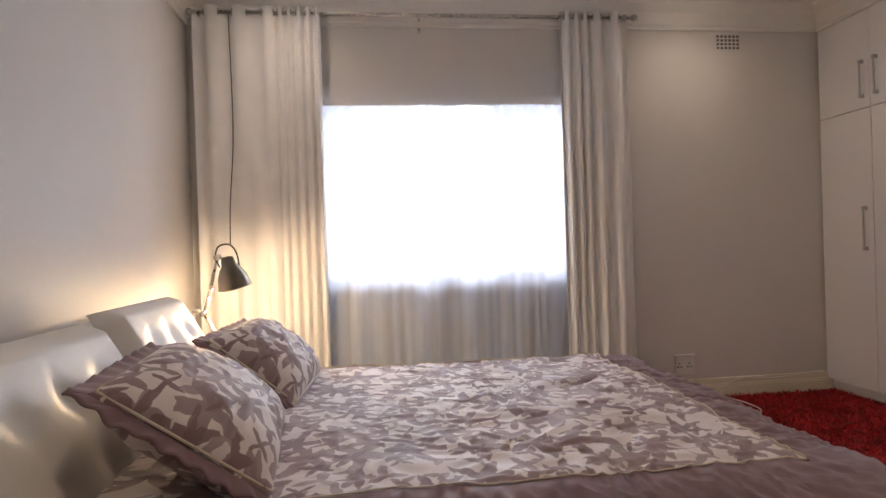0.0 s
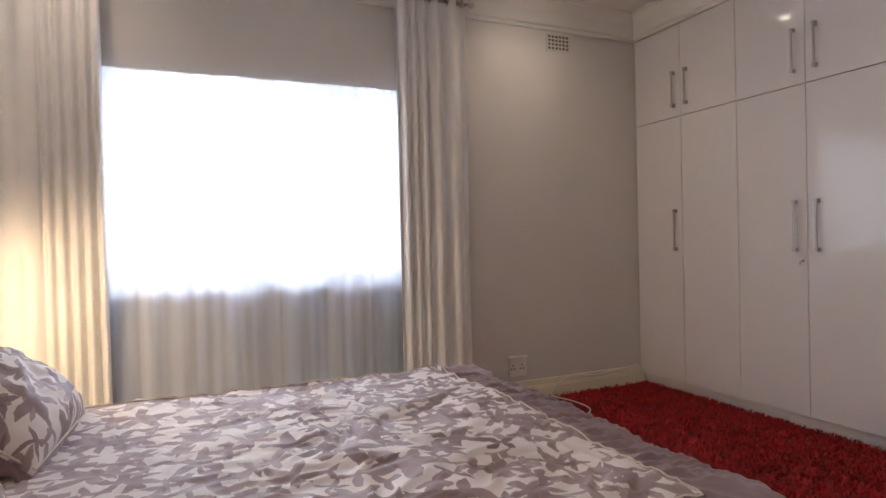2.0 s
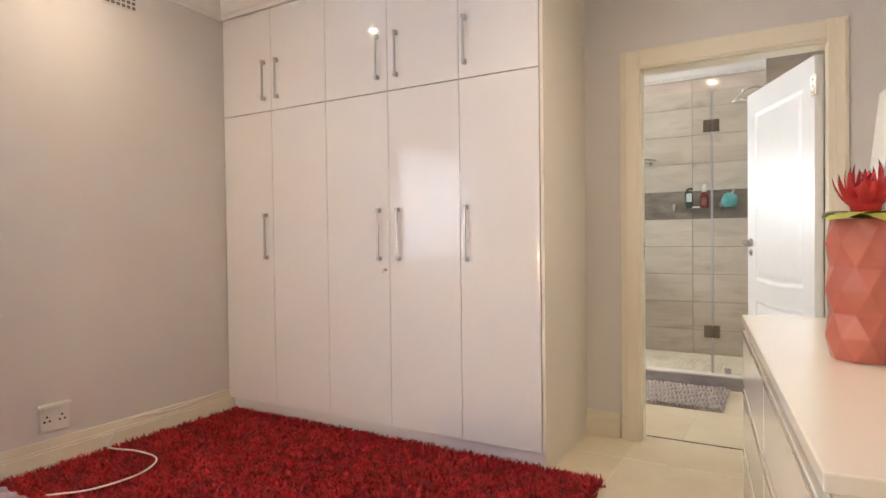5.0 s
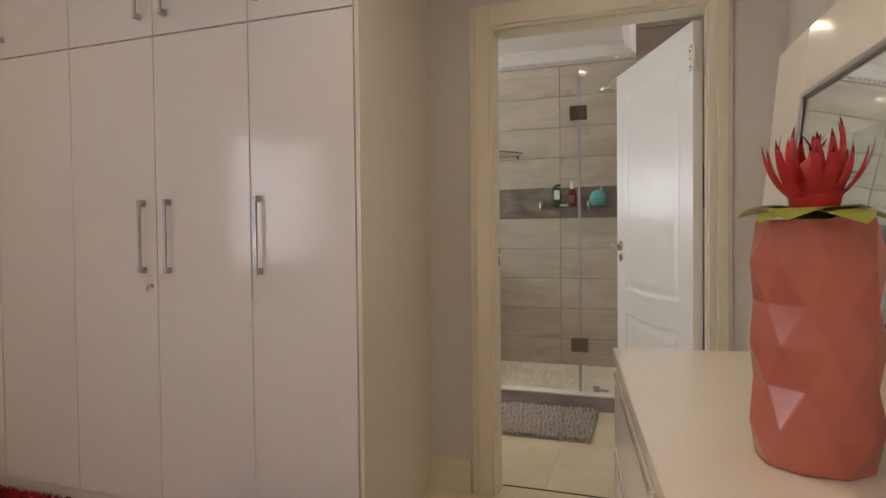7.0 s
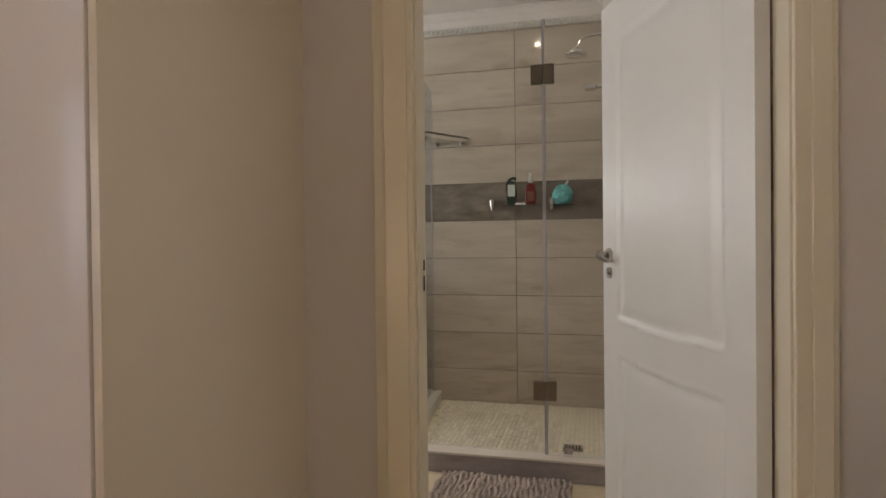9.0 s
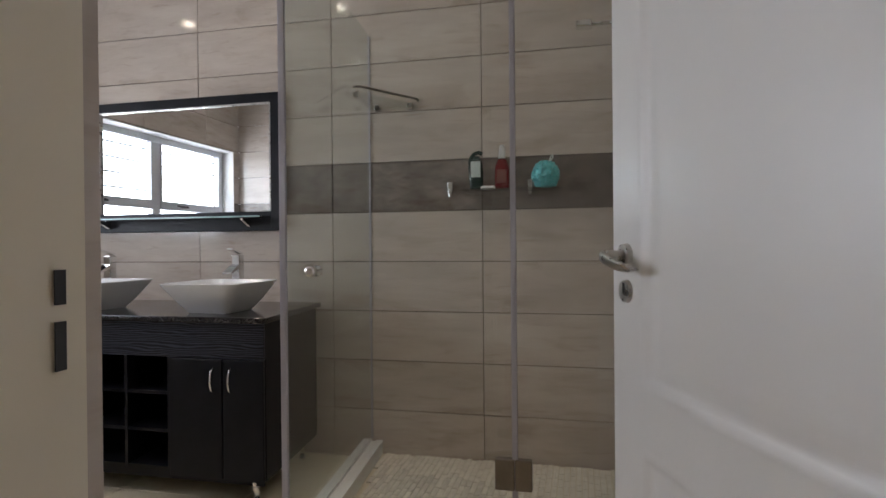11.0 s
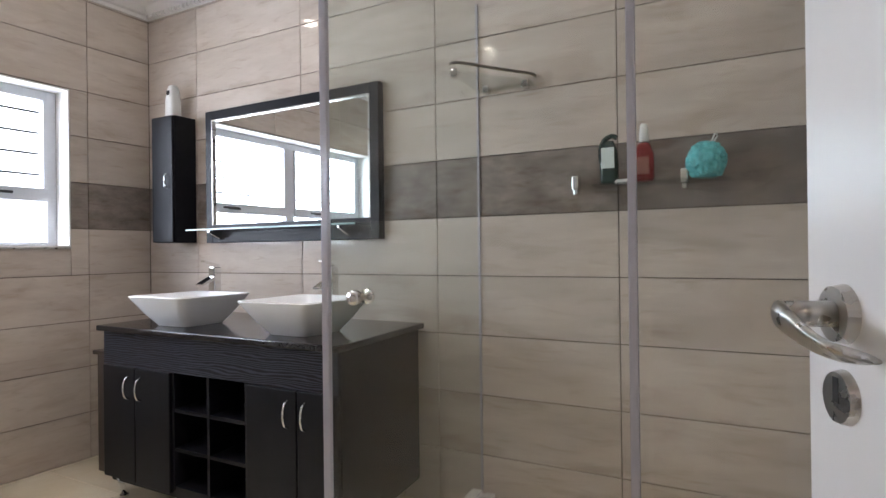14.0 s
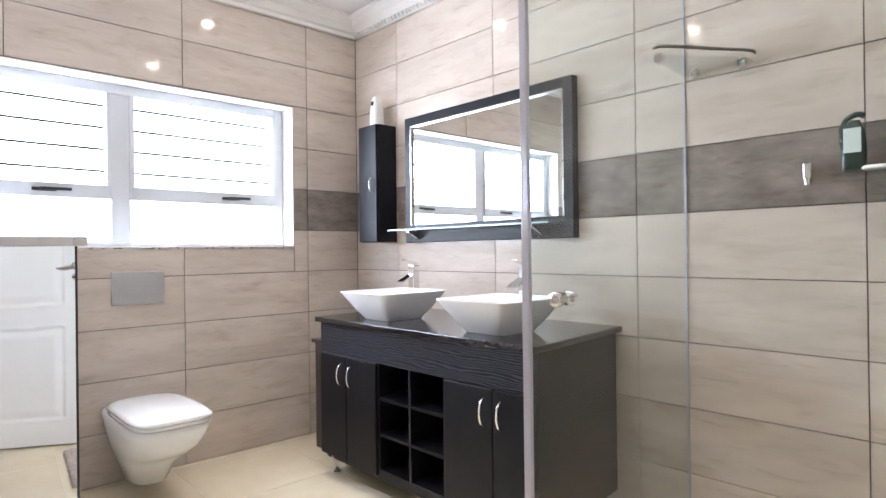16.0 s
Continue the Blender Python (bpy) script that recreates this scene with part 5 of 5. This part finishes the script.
# ---- vanity ----
VX0, VX1, VY0, VY1, VZ = 5.93, 6.56, 2.815, 4.17, 0.765
van = thing("vanity_unit", "black ash double vanity unit with doors and open shelves", "vanity", (6.25, 3.45, 0))
part("apron", box((VX0 + 0.006, VY0, 0.615), (VX0 + 0.024, VY1, VZ), 0.001), BLACKW, van, "wavy black wood-grain apron")
for y in (VY0, VY1 - 0.016):
    part("side_panel", box((VX0 + 0.025, y, 0.11), (VX1, y + 0.016, VZ), 0.001), BLACKP, van)
part("back_panel", box((VX1 - 0.012, VY0 + 0.017, 0.11), (VX1, VY1 - 0.017, VZ)), BLACKP, van)
part("bottom_panel", box((VX0 + 0.025, VY0 + 0.017, 0.11), (VX1 - 0.013, VY1 - 0.017, 0.126)), BLACKP, van)
part("kick_rail", box((VX0 + 0.03, VY0 + 0.017, 0.085), (VX0 + 0.045, VY1 - 0.017, 0.109)), BLACKP, van)
OY0, OY1 = 3.262, 3.705
for y in (OY0, OY1 - 0.014, (OY0 + OY1) / 2 - 0.007):
    part("divider", box((VX0 + 0.012, y, 0.127), (VX1 - 0.013, y + 0.014, 0.613)), BLACKP, van)
for z in (0.127, 0.288, 0.45):
    part("shelf", boxes(((VX0 + 0.014, OY0 + 0.0145, z), (VX1 - 0.013, (OY0 + OY1) / 2 - 0.0075, z + 0.014)), ((VX0 + 0.014, (OY0 + OY1) / 2 + 0.0075, z), (VX1 - 0.013, OY1 - 0.0145, z + 0.014))), BLACKP, van)
for y0, y1, hs in ((VY0, 3.003, 1), (3.006, OY0 - 0.002, 0), (OY1 + 0.002, 3.938, 1), (3.941, VY1, 0)):
    dv = part("door", box((VX0, y0 + 0.001, 0.112), (VX0 + 0.018, y1 - 0.001, 0.612), 0.003), BLACKP, van)
    hy = y1 - 0.040 if hs else y0 + 0.040
    part("handle", tube(smooth_path([(VX0, hy, 0.575), (VX0 - 0.020, hy, 0.560), (VX0 - 0.028, hy, 0.525), (VX0 - 0.020, hy, 0.490), (VX0, hy, 0.475)]), 0.005), CHROME, dv, "curved chrome bow handle", smooth=True)
for x in (VX0 + 0.06, VX1 - 0.06):
    for y in (VY0 + 0.06, VY1 - 0.06):
        lg = part("leg", cyl((x, y, 0.012), (x - (0.02 if x < 6.2 else 0), y, 0.11), 0.010, 0.018), CHROME, van, "angled chrome foot", smooth=True)
        part("pad", cyl((x, y, 0.0), (x, y, 0.012), 0.020), CHROME, lg)
wt = thing("granite_countertop", "polished black granite slab on the vanity", "countertop", (6.25, 3.45, VZ))
part("slab", box((VX0 - 0.02, VY0 - 0.02, VZ + 0.001), (VX1 + 0.024, VY1 + 0.02, VZ + 0.025), 0.004), BLACKT, wt)
shear([*van.children_recursive, *wt.children], 0.1, VX1)
TOPZ = VZ + 0.025


def basin(y, label, tap_off):
    b = thing("basin", label, "basin", (6.125, y, TOPZ + 0.001), "vanity basins")
    x, ty = 6.125, y + tap_off
    z0, z1 = TOPZ + 0.001, TOPZ + 0.135
    sq = lambda z, h, p=9.0: rounded(x, y, z, h, h * 0.96, p, 40)
    bm = loft([sq(z0, 0.105), sq(z0 + 0.01, 0.112), sq(z0 + 0.05, 0.145), sq(z1 - 0.012, 0.193), sq(z1 - 0.003, 0.198), sq(z1, 0.196), sq(z1, 0.186), sq(z1 - 0.006, 0.180), sq(z0 + 0.06, 0.135, 6), sq(z0 + 0.03, 0.10, 4), sq(z0 + 0.022, 0.04, 2)])
    ob = part("bowl", bm, CERAMIC, b, smooth=True)
    md = ob.modifiers.new("edges", "EDGE_SPLIT")
    md.split_angle = radians(45)
    part("waste", cyl((x, y, z0 + 0.0225), (x, y, z0 + 0.027), 0.022), CHROME, b)
    t = thing("tap", "tall square chrome mixer tap", "tap", (6.37, ty, TOPZ + 0.001), "vanity taps")
    tx = 6.372
    part("body", box((tx - 0.021, ty - 0.021, TOPZ + 0.001), (tx + 0.021, ty + 0.021, TOPZ + 0.25), 0.003), CHROME, t)
    part("spout", loft([[(tx - 0.02, ty - 0.021, TOPZ + 0.185), (tx - 0.02, ty + 0.021, TOPZ + 0.185), (tx - 0.02, ty + 0.021, TOPZ + 0.205), (tx - 0.02, ty - 0.021, TOPZ + 0.205)], [(tx - 0.095, ty - 0.024, TOPZ + 0.160), (tx - 0.095, ty + 0.024, TOPZ + 0.160), (tx - 0.095, ty + 0.024, TOPZ + 0.168), (tx - 0.095, ty - 0.024, TOPZ + 0.168)]]), CHROME, t)
    part("lever", loft([[(tx + 0.02, ty - 0.014, TOPZ + 0.252), (tx + 0.02, ty + 0.014, TOPZ + 0.252), (tx + 0.02, ty + 0.014, TOPZ + 0.262), (tx + 0.02, ty - 0.014, TOPZ + 0.262)], [(tx - 0.07, ty - 0.014, TOPZ + 0.277), (tx - 0.07, ty + 0.014, TOPZ + 0.277), (tx - 0.07, ty + 0.014, TOPZ + 0.284), (tx - 0.07, ty - 0.014, TOPZ + 0.284)]]), CHROME, t)


basin(3.757, "white square tapered ceramic vessel basin near the window", 0.135)
basin(3.072, "white square tapered ceramic vessel basin near the shower", 0.07)
side = thing("side_stand", "narrow dark brown wooden stand between vanity and wall", "stand", (6.38, 4.32, 0))
part("top", box((6.11, 4.245, 0.60), (6.56, 4.50, 0.62), 0.002), STANDW, side)
part("panel", box((6.13, 4.26, 0.0), (6.145, 4.49, 0.599), 0.001), STANDW, side)
part("panel", box((6.54, 4.26, 0.0), (6.555, 4.49, 0.599), 0.001), STANDW, side)

mr = thing("vanity_mirror", "wide mirror in a flat black wooden frame", "mirror", (6.56, 3.58, 1.17))
MY0, MY1, MZ0, MZ1 = 3.006, 4.165, 1.165, 1.885
part("frame", boxes(((6.545, MY0, MZ0), (CX1 - 0.001, MY0 + 0.05, MZ1)), ((6.545, MY1 - 0.05, MZ0), (CX1 - 0.001, MY1, MZ1)), ((6.545, MY0 + 0.05, MZ1 - 0.05), (CX1 - 0.001, MY1 - 0.05, MZ1)), ((6.545, MY0 + 0.05, MZ0), (CX1 - 0.001, MY1 - 0.05, MZ0 + 0.10)), bev=0.003), BLACKP, mr)
part("mirror_glass", box((6.556, MY0 + 0.051, MZ0 + 0.101), (6.57, MY1 - 0.051, MZ1 - 0.051)), MIRROR, mr)
part("bead", boxes(((6.543, MY0 + 0.05, MZ0 + 0.1), (6.555, MY0 + 0.056, MZ1 - 0.05)), ((6.543, MY1 - 0.056, MZ0 + 0.1), (6.555, MY1 - 0.05, MZ1 - 0.05)), ((6.543, MY0 + 0.056, MZ1 - 0.056), (6.555, MY1 - 0.056, MZ1 - 0.05))), STEEL, mr, "thin bright inner bead")
part("shelf", box((6.43, MY0 + 0.05, MZ0 + 0.065), (6.545, MY1 + 0.02, MZ0 + 0.073), 0.002), GLASS, mr, "clear green-edged glass ledge")
part("shelf_edge", box((6.4285, MY0 + 0.05, MZ0 + 0.065), (6.4298, MY1 + 0.02, MZ0 + 0.073)), mat("green_glass_edge", (0.35, 0.5, 0.48), 0.15), mr)
for y in (MY0 + 0.17, MY1 - 0.12):
    part("shelf_bracket", loft([[(6.545, y - 0.006, MZ0 + 0.064), (6.545, y + 0.006, MZ0 + 0.064), (6.545, y + 0.006, MZ0 + 0.015), (6.545, y - 0.006, MZ0 + 0.015)], [(6.46, y - 0.006, MZ0 + 0.064), (6.46, y + 0.006, MZ0 + 0.064), (6.46, y + 0.006, MZ0 + 0.055), (6.46, y - 0.006, MZ0 + 0.055)]]), CHROME, mr)

wc = thing("wall_cabinet", "slim black wall cabinet beside the mirror", "cabinet", (6.51, 4.39, 1.17))
part("body", box((6.455, 4.30, 1.17), (CX1 - 0.001, 4.478, 1.87), 0.003), BLACKP, wc)
cd = part("door", box((6.437, 4.302, 1.173), (6.454, 4.476, 1.867), 0.003), BLACKP, wc)
part("handle", tube(smooth_path([(6.437, 4.34, 1.55), (6.42, 4.34, 1.54), (6.415, 4.34, 1.51), (6.42, 4.34, 1.48), (6.437, 4.34, 1.47)]), 0.005), CHROME, cd, smooth=True)
ff = thing("air_freshener", "white air freshener dispenser on the cabinet", "air freshener", (6.52, 4.40, 1.871))
part("body", loft([rounded(6.52, 4.40, 1.871 + z, h, h, 3, 24) for z, h in ((0, 0.036), (0.01, 0.038), (0.10, 0.036), (0.165, 0.028), (0.185, 0.02), (0.19, 0.01))]), PLASTICW, ff, smooth=True)
part("nozzle", box((6.484, 4.39, 2.0), (6.495, 4.41, 2.025), 0.002), DARKMETAL_SHADE, ff)

# ---- toilet, flush plate, mirrored cupboard ----
TX = 5.222
wcx = thing("toilet", "white wall-hung toilet with the lid closed", "toilet", (TX, CY1, 0.1))


def oval(z, hx, y0, y1, p=3.0):
    return rounded(TX, (y0 + y1) / 2, z, hx * 0.905, (y1 - y0) / 2, p, 40)


part("bowl", loft([oval(0.062, 0.075, 4.40, 4.60, 2.5), oval(0.074, 0.09, 4.37, 4.66, 2.5), oval(0.17, 0.125, 4.31, CY1 - 0.001, 3), oval(0.23, 0.155, 4.19, CY1 - 0.001, 3), oval(0.29, 0.174, 4.085, CY1 - 0.001, 3), oval(0.34, 0.178, 4.06, CY1 - 0.001, 4.2), oval(0.385, 0.182, 4.045, CY1 - 0.001, 4.6), oval(0.392, 0.178, 4.05, CY1 - 0.001, 3.4)]), CERAMIC, wcx, smooth=True)
part("seat", loft([oval(0.394, 0.176, 4.045, 4.58, 3.4), oval(0.397, 0.182, 4.038, 4.585, 5.0), oval(0.408, 0.182, 4.038, 4.585, 3.4), oval(0.410, 0.178, 4.042, 4.58, 3.4)]), CERAMIC, wcx, smooth=True)
part("lid", loft([oval(0.412, 0.178, 4.040, 4.59, 3.6), oval(0.415, 0.184, 4.034, 4.595, 5.0), oval(0.424, 0.184, 4.034, 4.595, 5.0), oval(0.434, 0.172, 4.046, 4.585, 3.6), oval(0.437, 0.15, 4.07, 4.56, 3.6)]), CERAMIC, wcx, smooth=True)
for dx in (-0.08, 0.08):
    part("hinge", cyl((TX + dx - 0.02, 4.605, 0.412), (TX + dx + 0.02, 4.605, 0.412), 0.011), CHROME, wcx)
fp = thing("flush_plate", "brushed steel dual flush plate on the tiles", "flush plate", (5.26, CY1, 0.95))
part("plate", box((5.135, CY1 - 0.012, 0.865), (5.38, CY1 - 0.001, 1.03), 0.004), SATIN, fp)
for a, b in ((5.165, 5.275), (5.285, 5.35)):
    part("button", box((a, CY1 - 0.015, 0.915), (b, CY1 - 0.0121, 0.945), 0.001), SATIN, fp)
MYP, MXE = 3.47, 4.745
mc = thing("mirrored_cupboard", "low white cupboard with a mirror front beside the toilet", "cupboard", (MXE, MYP, 0), rz=-3.2)
part("body", box((CX0 + 0.002, MYP + 0.022, 0.0), (MXE, CY1 - 0.06, 1.14), 0.003), PLASTICW, mc)
part("mirror_front", box((CX0 + 0.004, MYP + 0.010, 0.004), (MXE - 0.002, MYP + 0.021, 1.14)), MIRROR, mc, "full mirror front")
part("edge_trim", box((MXE - 0.0018, MYP + 0.008, 0.0), (MXE + 0.004, MYP + 0.0215, 1.14)), DARKMETAL_SHADE, mc)
part("top", box((CX0 + 0.002, MYP - 0.01, 1.141), (MXE + 0.025, CY1 - 0.06, 1.168), 0.003), ALU, mc, "pale aluminium edged top")
part("corner_cap", box((MXE - 0.01, MYP - 0.013, 1.143), (MXE + 0.027, MYP - 0.0105, 1.166), 0.001), STEEL, mc)

# ---- wall tiles ----
RH, JW = 0.25, 0.0035
CACHE = {}


def tile_mesh(kind, w, h, t, material):
    key = (kind, round(w, 3), round(h, 3), round(t, 3), material.name)
    if key not in CACHE:
        bm = bmesh.new()
        # front face at local +y = 0, a small chamfer, open back
        c = 0.0012
        o = [bm.verts.new(p) for p in ((0, t, 0), (w, t, 0), (w, t, h), (0, t, h))]
        m = [bm.verts.new(p) for p in ((0, c, 0), (w, c, 0), (w, c, h), (0, c, h))]
        f = [bm.verts.new(p) for p in ((c, 0, c), (w - c, 0, c), (w - c, 0, h - c), (c, 0, h - c))]
        for a, b in ((o, m), (m, f)):
            for k in range(4):
                bm.faces.new((a[k], a[(k + 1) % 4], b[(k + 1) % 4], b[k]))
        bm.faces.new(f)
        bmesh.ops.recalc_face_normals(bm, faces=bm.faces)
        me = bpy.data.meshes.new(kind)
        bm.to_mesh(me)
        bm.free()
        me.materials.append(material)
        CACHE[key] = me
    return CACHE[key]


def piece(name, me, parent, m):
    ob = new(name, me)
    ob.parent = parent
    ob.matrix_parent_inverse = parent.matrix_world.inverted()
    ob.matrix_basis = m
    return ob


def tile_wall(parent, origin, rz, cuts, top, holes=()):
    """Courses of long tiles. cuts: places of the upright joints along the wall; holes: (a0, a1, z0, z1) left open."""
    rows = [(r * RH, min(top, (r + 1) * RH)) for r in range(int(top / RH) + 1) if r * RH < top - 0.02]
    for r, (z0, z1) in enumerate(rows):
        for a0, a1 in zip(cuts, cuts[1:]):
            rects = [(a0, a1, z0, z1)]
            for h0, h1, hz0, hz1 in holes:
                nxt = []
                for b0, b1, c0, c1 in rects:
                    if b1 <= h0 or b0 >= h1 or c1 <= hz0 or c0 >= hz1:
                        nxt.append((b0, b1, c0, c1))
                        continue
                    if b0 < h0:
                        nxt.append((b0, h0, c0, c1))
                    if b1 > h1:
                        nxt.append((h1, b1, c0, c1))
                    m0, m1 = max(b0, h0), min(b1, h1)
                    if c0 < hz0:
                        nxt.append((m0, m1, c0, hz0))
                    if c1 > hz1:
                        nxt.append((m0, m1, hz1, c1))
                rects = nxt
            for b0, b1, c0, c1 in rects:
                if b1 - b0 < 0.012 or c1 - c0 < 0.012:
                    continue
                me = tile_mesh("tile", b1 - b0 - JW, c1 - c0 - JW, 0.010, TILED if r == 5 else TILE)
                piece("tile", me, parent, pose(*origin, 0, 0, rz) @ pose(b0 + JW / 2, 0, c0 + JW / 2))


TOPT = CH - 0.06
# east wall faces -x: local x runs along -y from the window wall corner
tile_wall(bath_e, (CX1, CY1, 0), -90, [0, 0.43, 1.21, 1.99, 2.77, 3.39], TOPT)
tile_wall(bath_n, (CX0, CY1, 0), 0, [0, 0.51, 1.275, 2.014, 2.38], TOPT, [(VL - CX0, VR - CX0, VS, VT)])
tile_wall(bath_s, (CX1, NY, 0), 180, [0, 0.6, 1.47], TOPT)
tile_wall(bath_s, (NX, CY0, 0), 180, [0, 0.91], TOPT)
tile_wall(bath_s, (NX, NY, 0), -90, [0, 0.38], TOPT)
tile_wall(bath_w, (CX0 + 0.008, CY0, 0), 90, [0, 0.78, 1.56, 2.34, 3.12, 3.77], TOPT, [(DY0 - 0.002 - CY0, DY1 + 0.03 - CY0, 0, DZ + 0.002)])

# ---- floor tiles ----
floor = bpy.data.objects["floor"]


def floor_tiles(x0, x1, y0, y1, s, ox, oy):
    i = math.floor((x0 - ox) / s)
    while ox + i * s < x1:
        j = math.floor((y0 - oy) / s)
        while oy + j * s < y1:
            a0, a1 = max(x0, ox + i * s), min(x1, ox + (i + 1) * s)
            b0, b1 = max(y0, oy + j * s), min(y1, oy + (j + 1) * s)
            if a1 - a0 > 0.02 and b1 - b0 > 0.02:
                me = tile_mesh("floor_tile", a1 - a0 - 0.003, b1 - b0 - 0.003, 0.011, FLOORT)
                piece("floor_tile", me, floor, Matrix.Translation((a0 + 0.0015, b0 + 0.0015, 0)) @ Matrix(((1, 0, 0, 0), (0, 0, 1, 0), (0, -1, 0, 0), (0, 0, 0, 1))))
            j += 1
        i += 1


floor_tiles(BX0, BX1 + 0.1, BY0, BY1, 0.6, 0.2, 0.12)
floor_tiles(BX1 + 0.108, CX1, CY0, CY1, 0.6, 4.2, 0.5)

# shower mosaic: short stone strips in rows
rr = random.Random(9)
strips = []
y = NY + 0.004
while y < SY + 0.03:
    x = GX + 0.05 - rr.uniform(0, 0.08)
    while x < CX1 - 0.01:
        ln = rr.choice((0.06, 0.09, 0.12, 0.15))
        a0, a1 = max(x, GX + 0.048), min(x + ln, CX1 - 0.003)
        if a1 - a0 > 0.02 and y < SY - 0.078 + KS * (a0 - GX):
            strips.append((round(a0, 3), round(a1 - a0, 2), y))
        x += ln
    y += 0.026
near = [s for s in strips if s[2] > NY + 0.3 and s[0] < 6.3][:300]
rest = [s for s in strips if s not in near]
for a0, ln, y in near:
    me = tile_mesh("mosaic_strip", ln - 0.004, 0.022, 0.008, MOSAIC)
    piece("mosaic_strip", me, sf, Matrix.Translation((a0, y, 0.034)) @ Matrix(((1, 0, 0, 0), (0, 0, 1, 0), (0, -1, 0, 0), (0, 0, 0, 1))))
bm = bmesh.new()
for a0, ln, y in rest:
    box((a0, y, 0.027), (a0 + ln - 0.004, y + 0.022, 0.034), 0, bm)
part("mosaic", bm, MOSAIC, sf, kind="stuff")
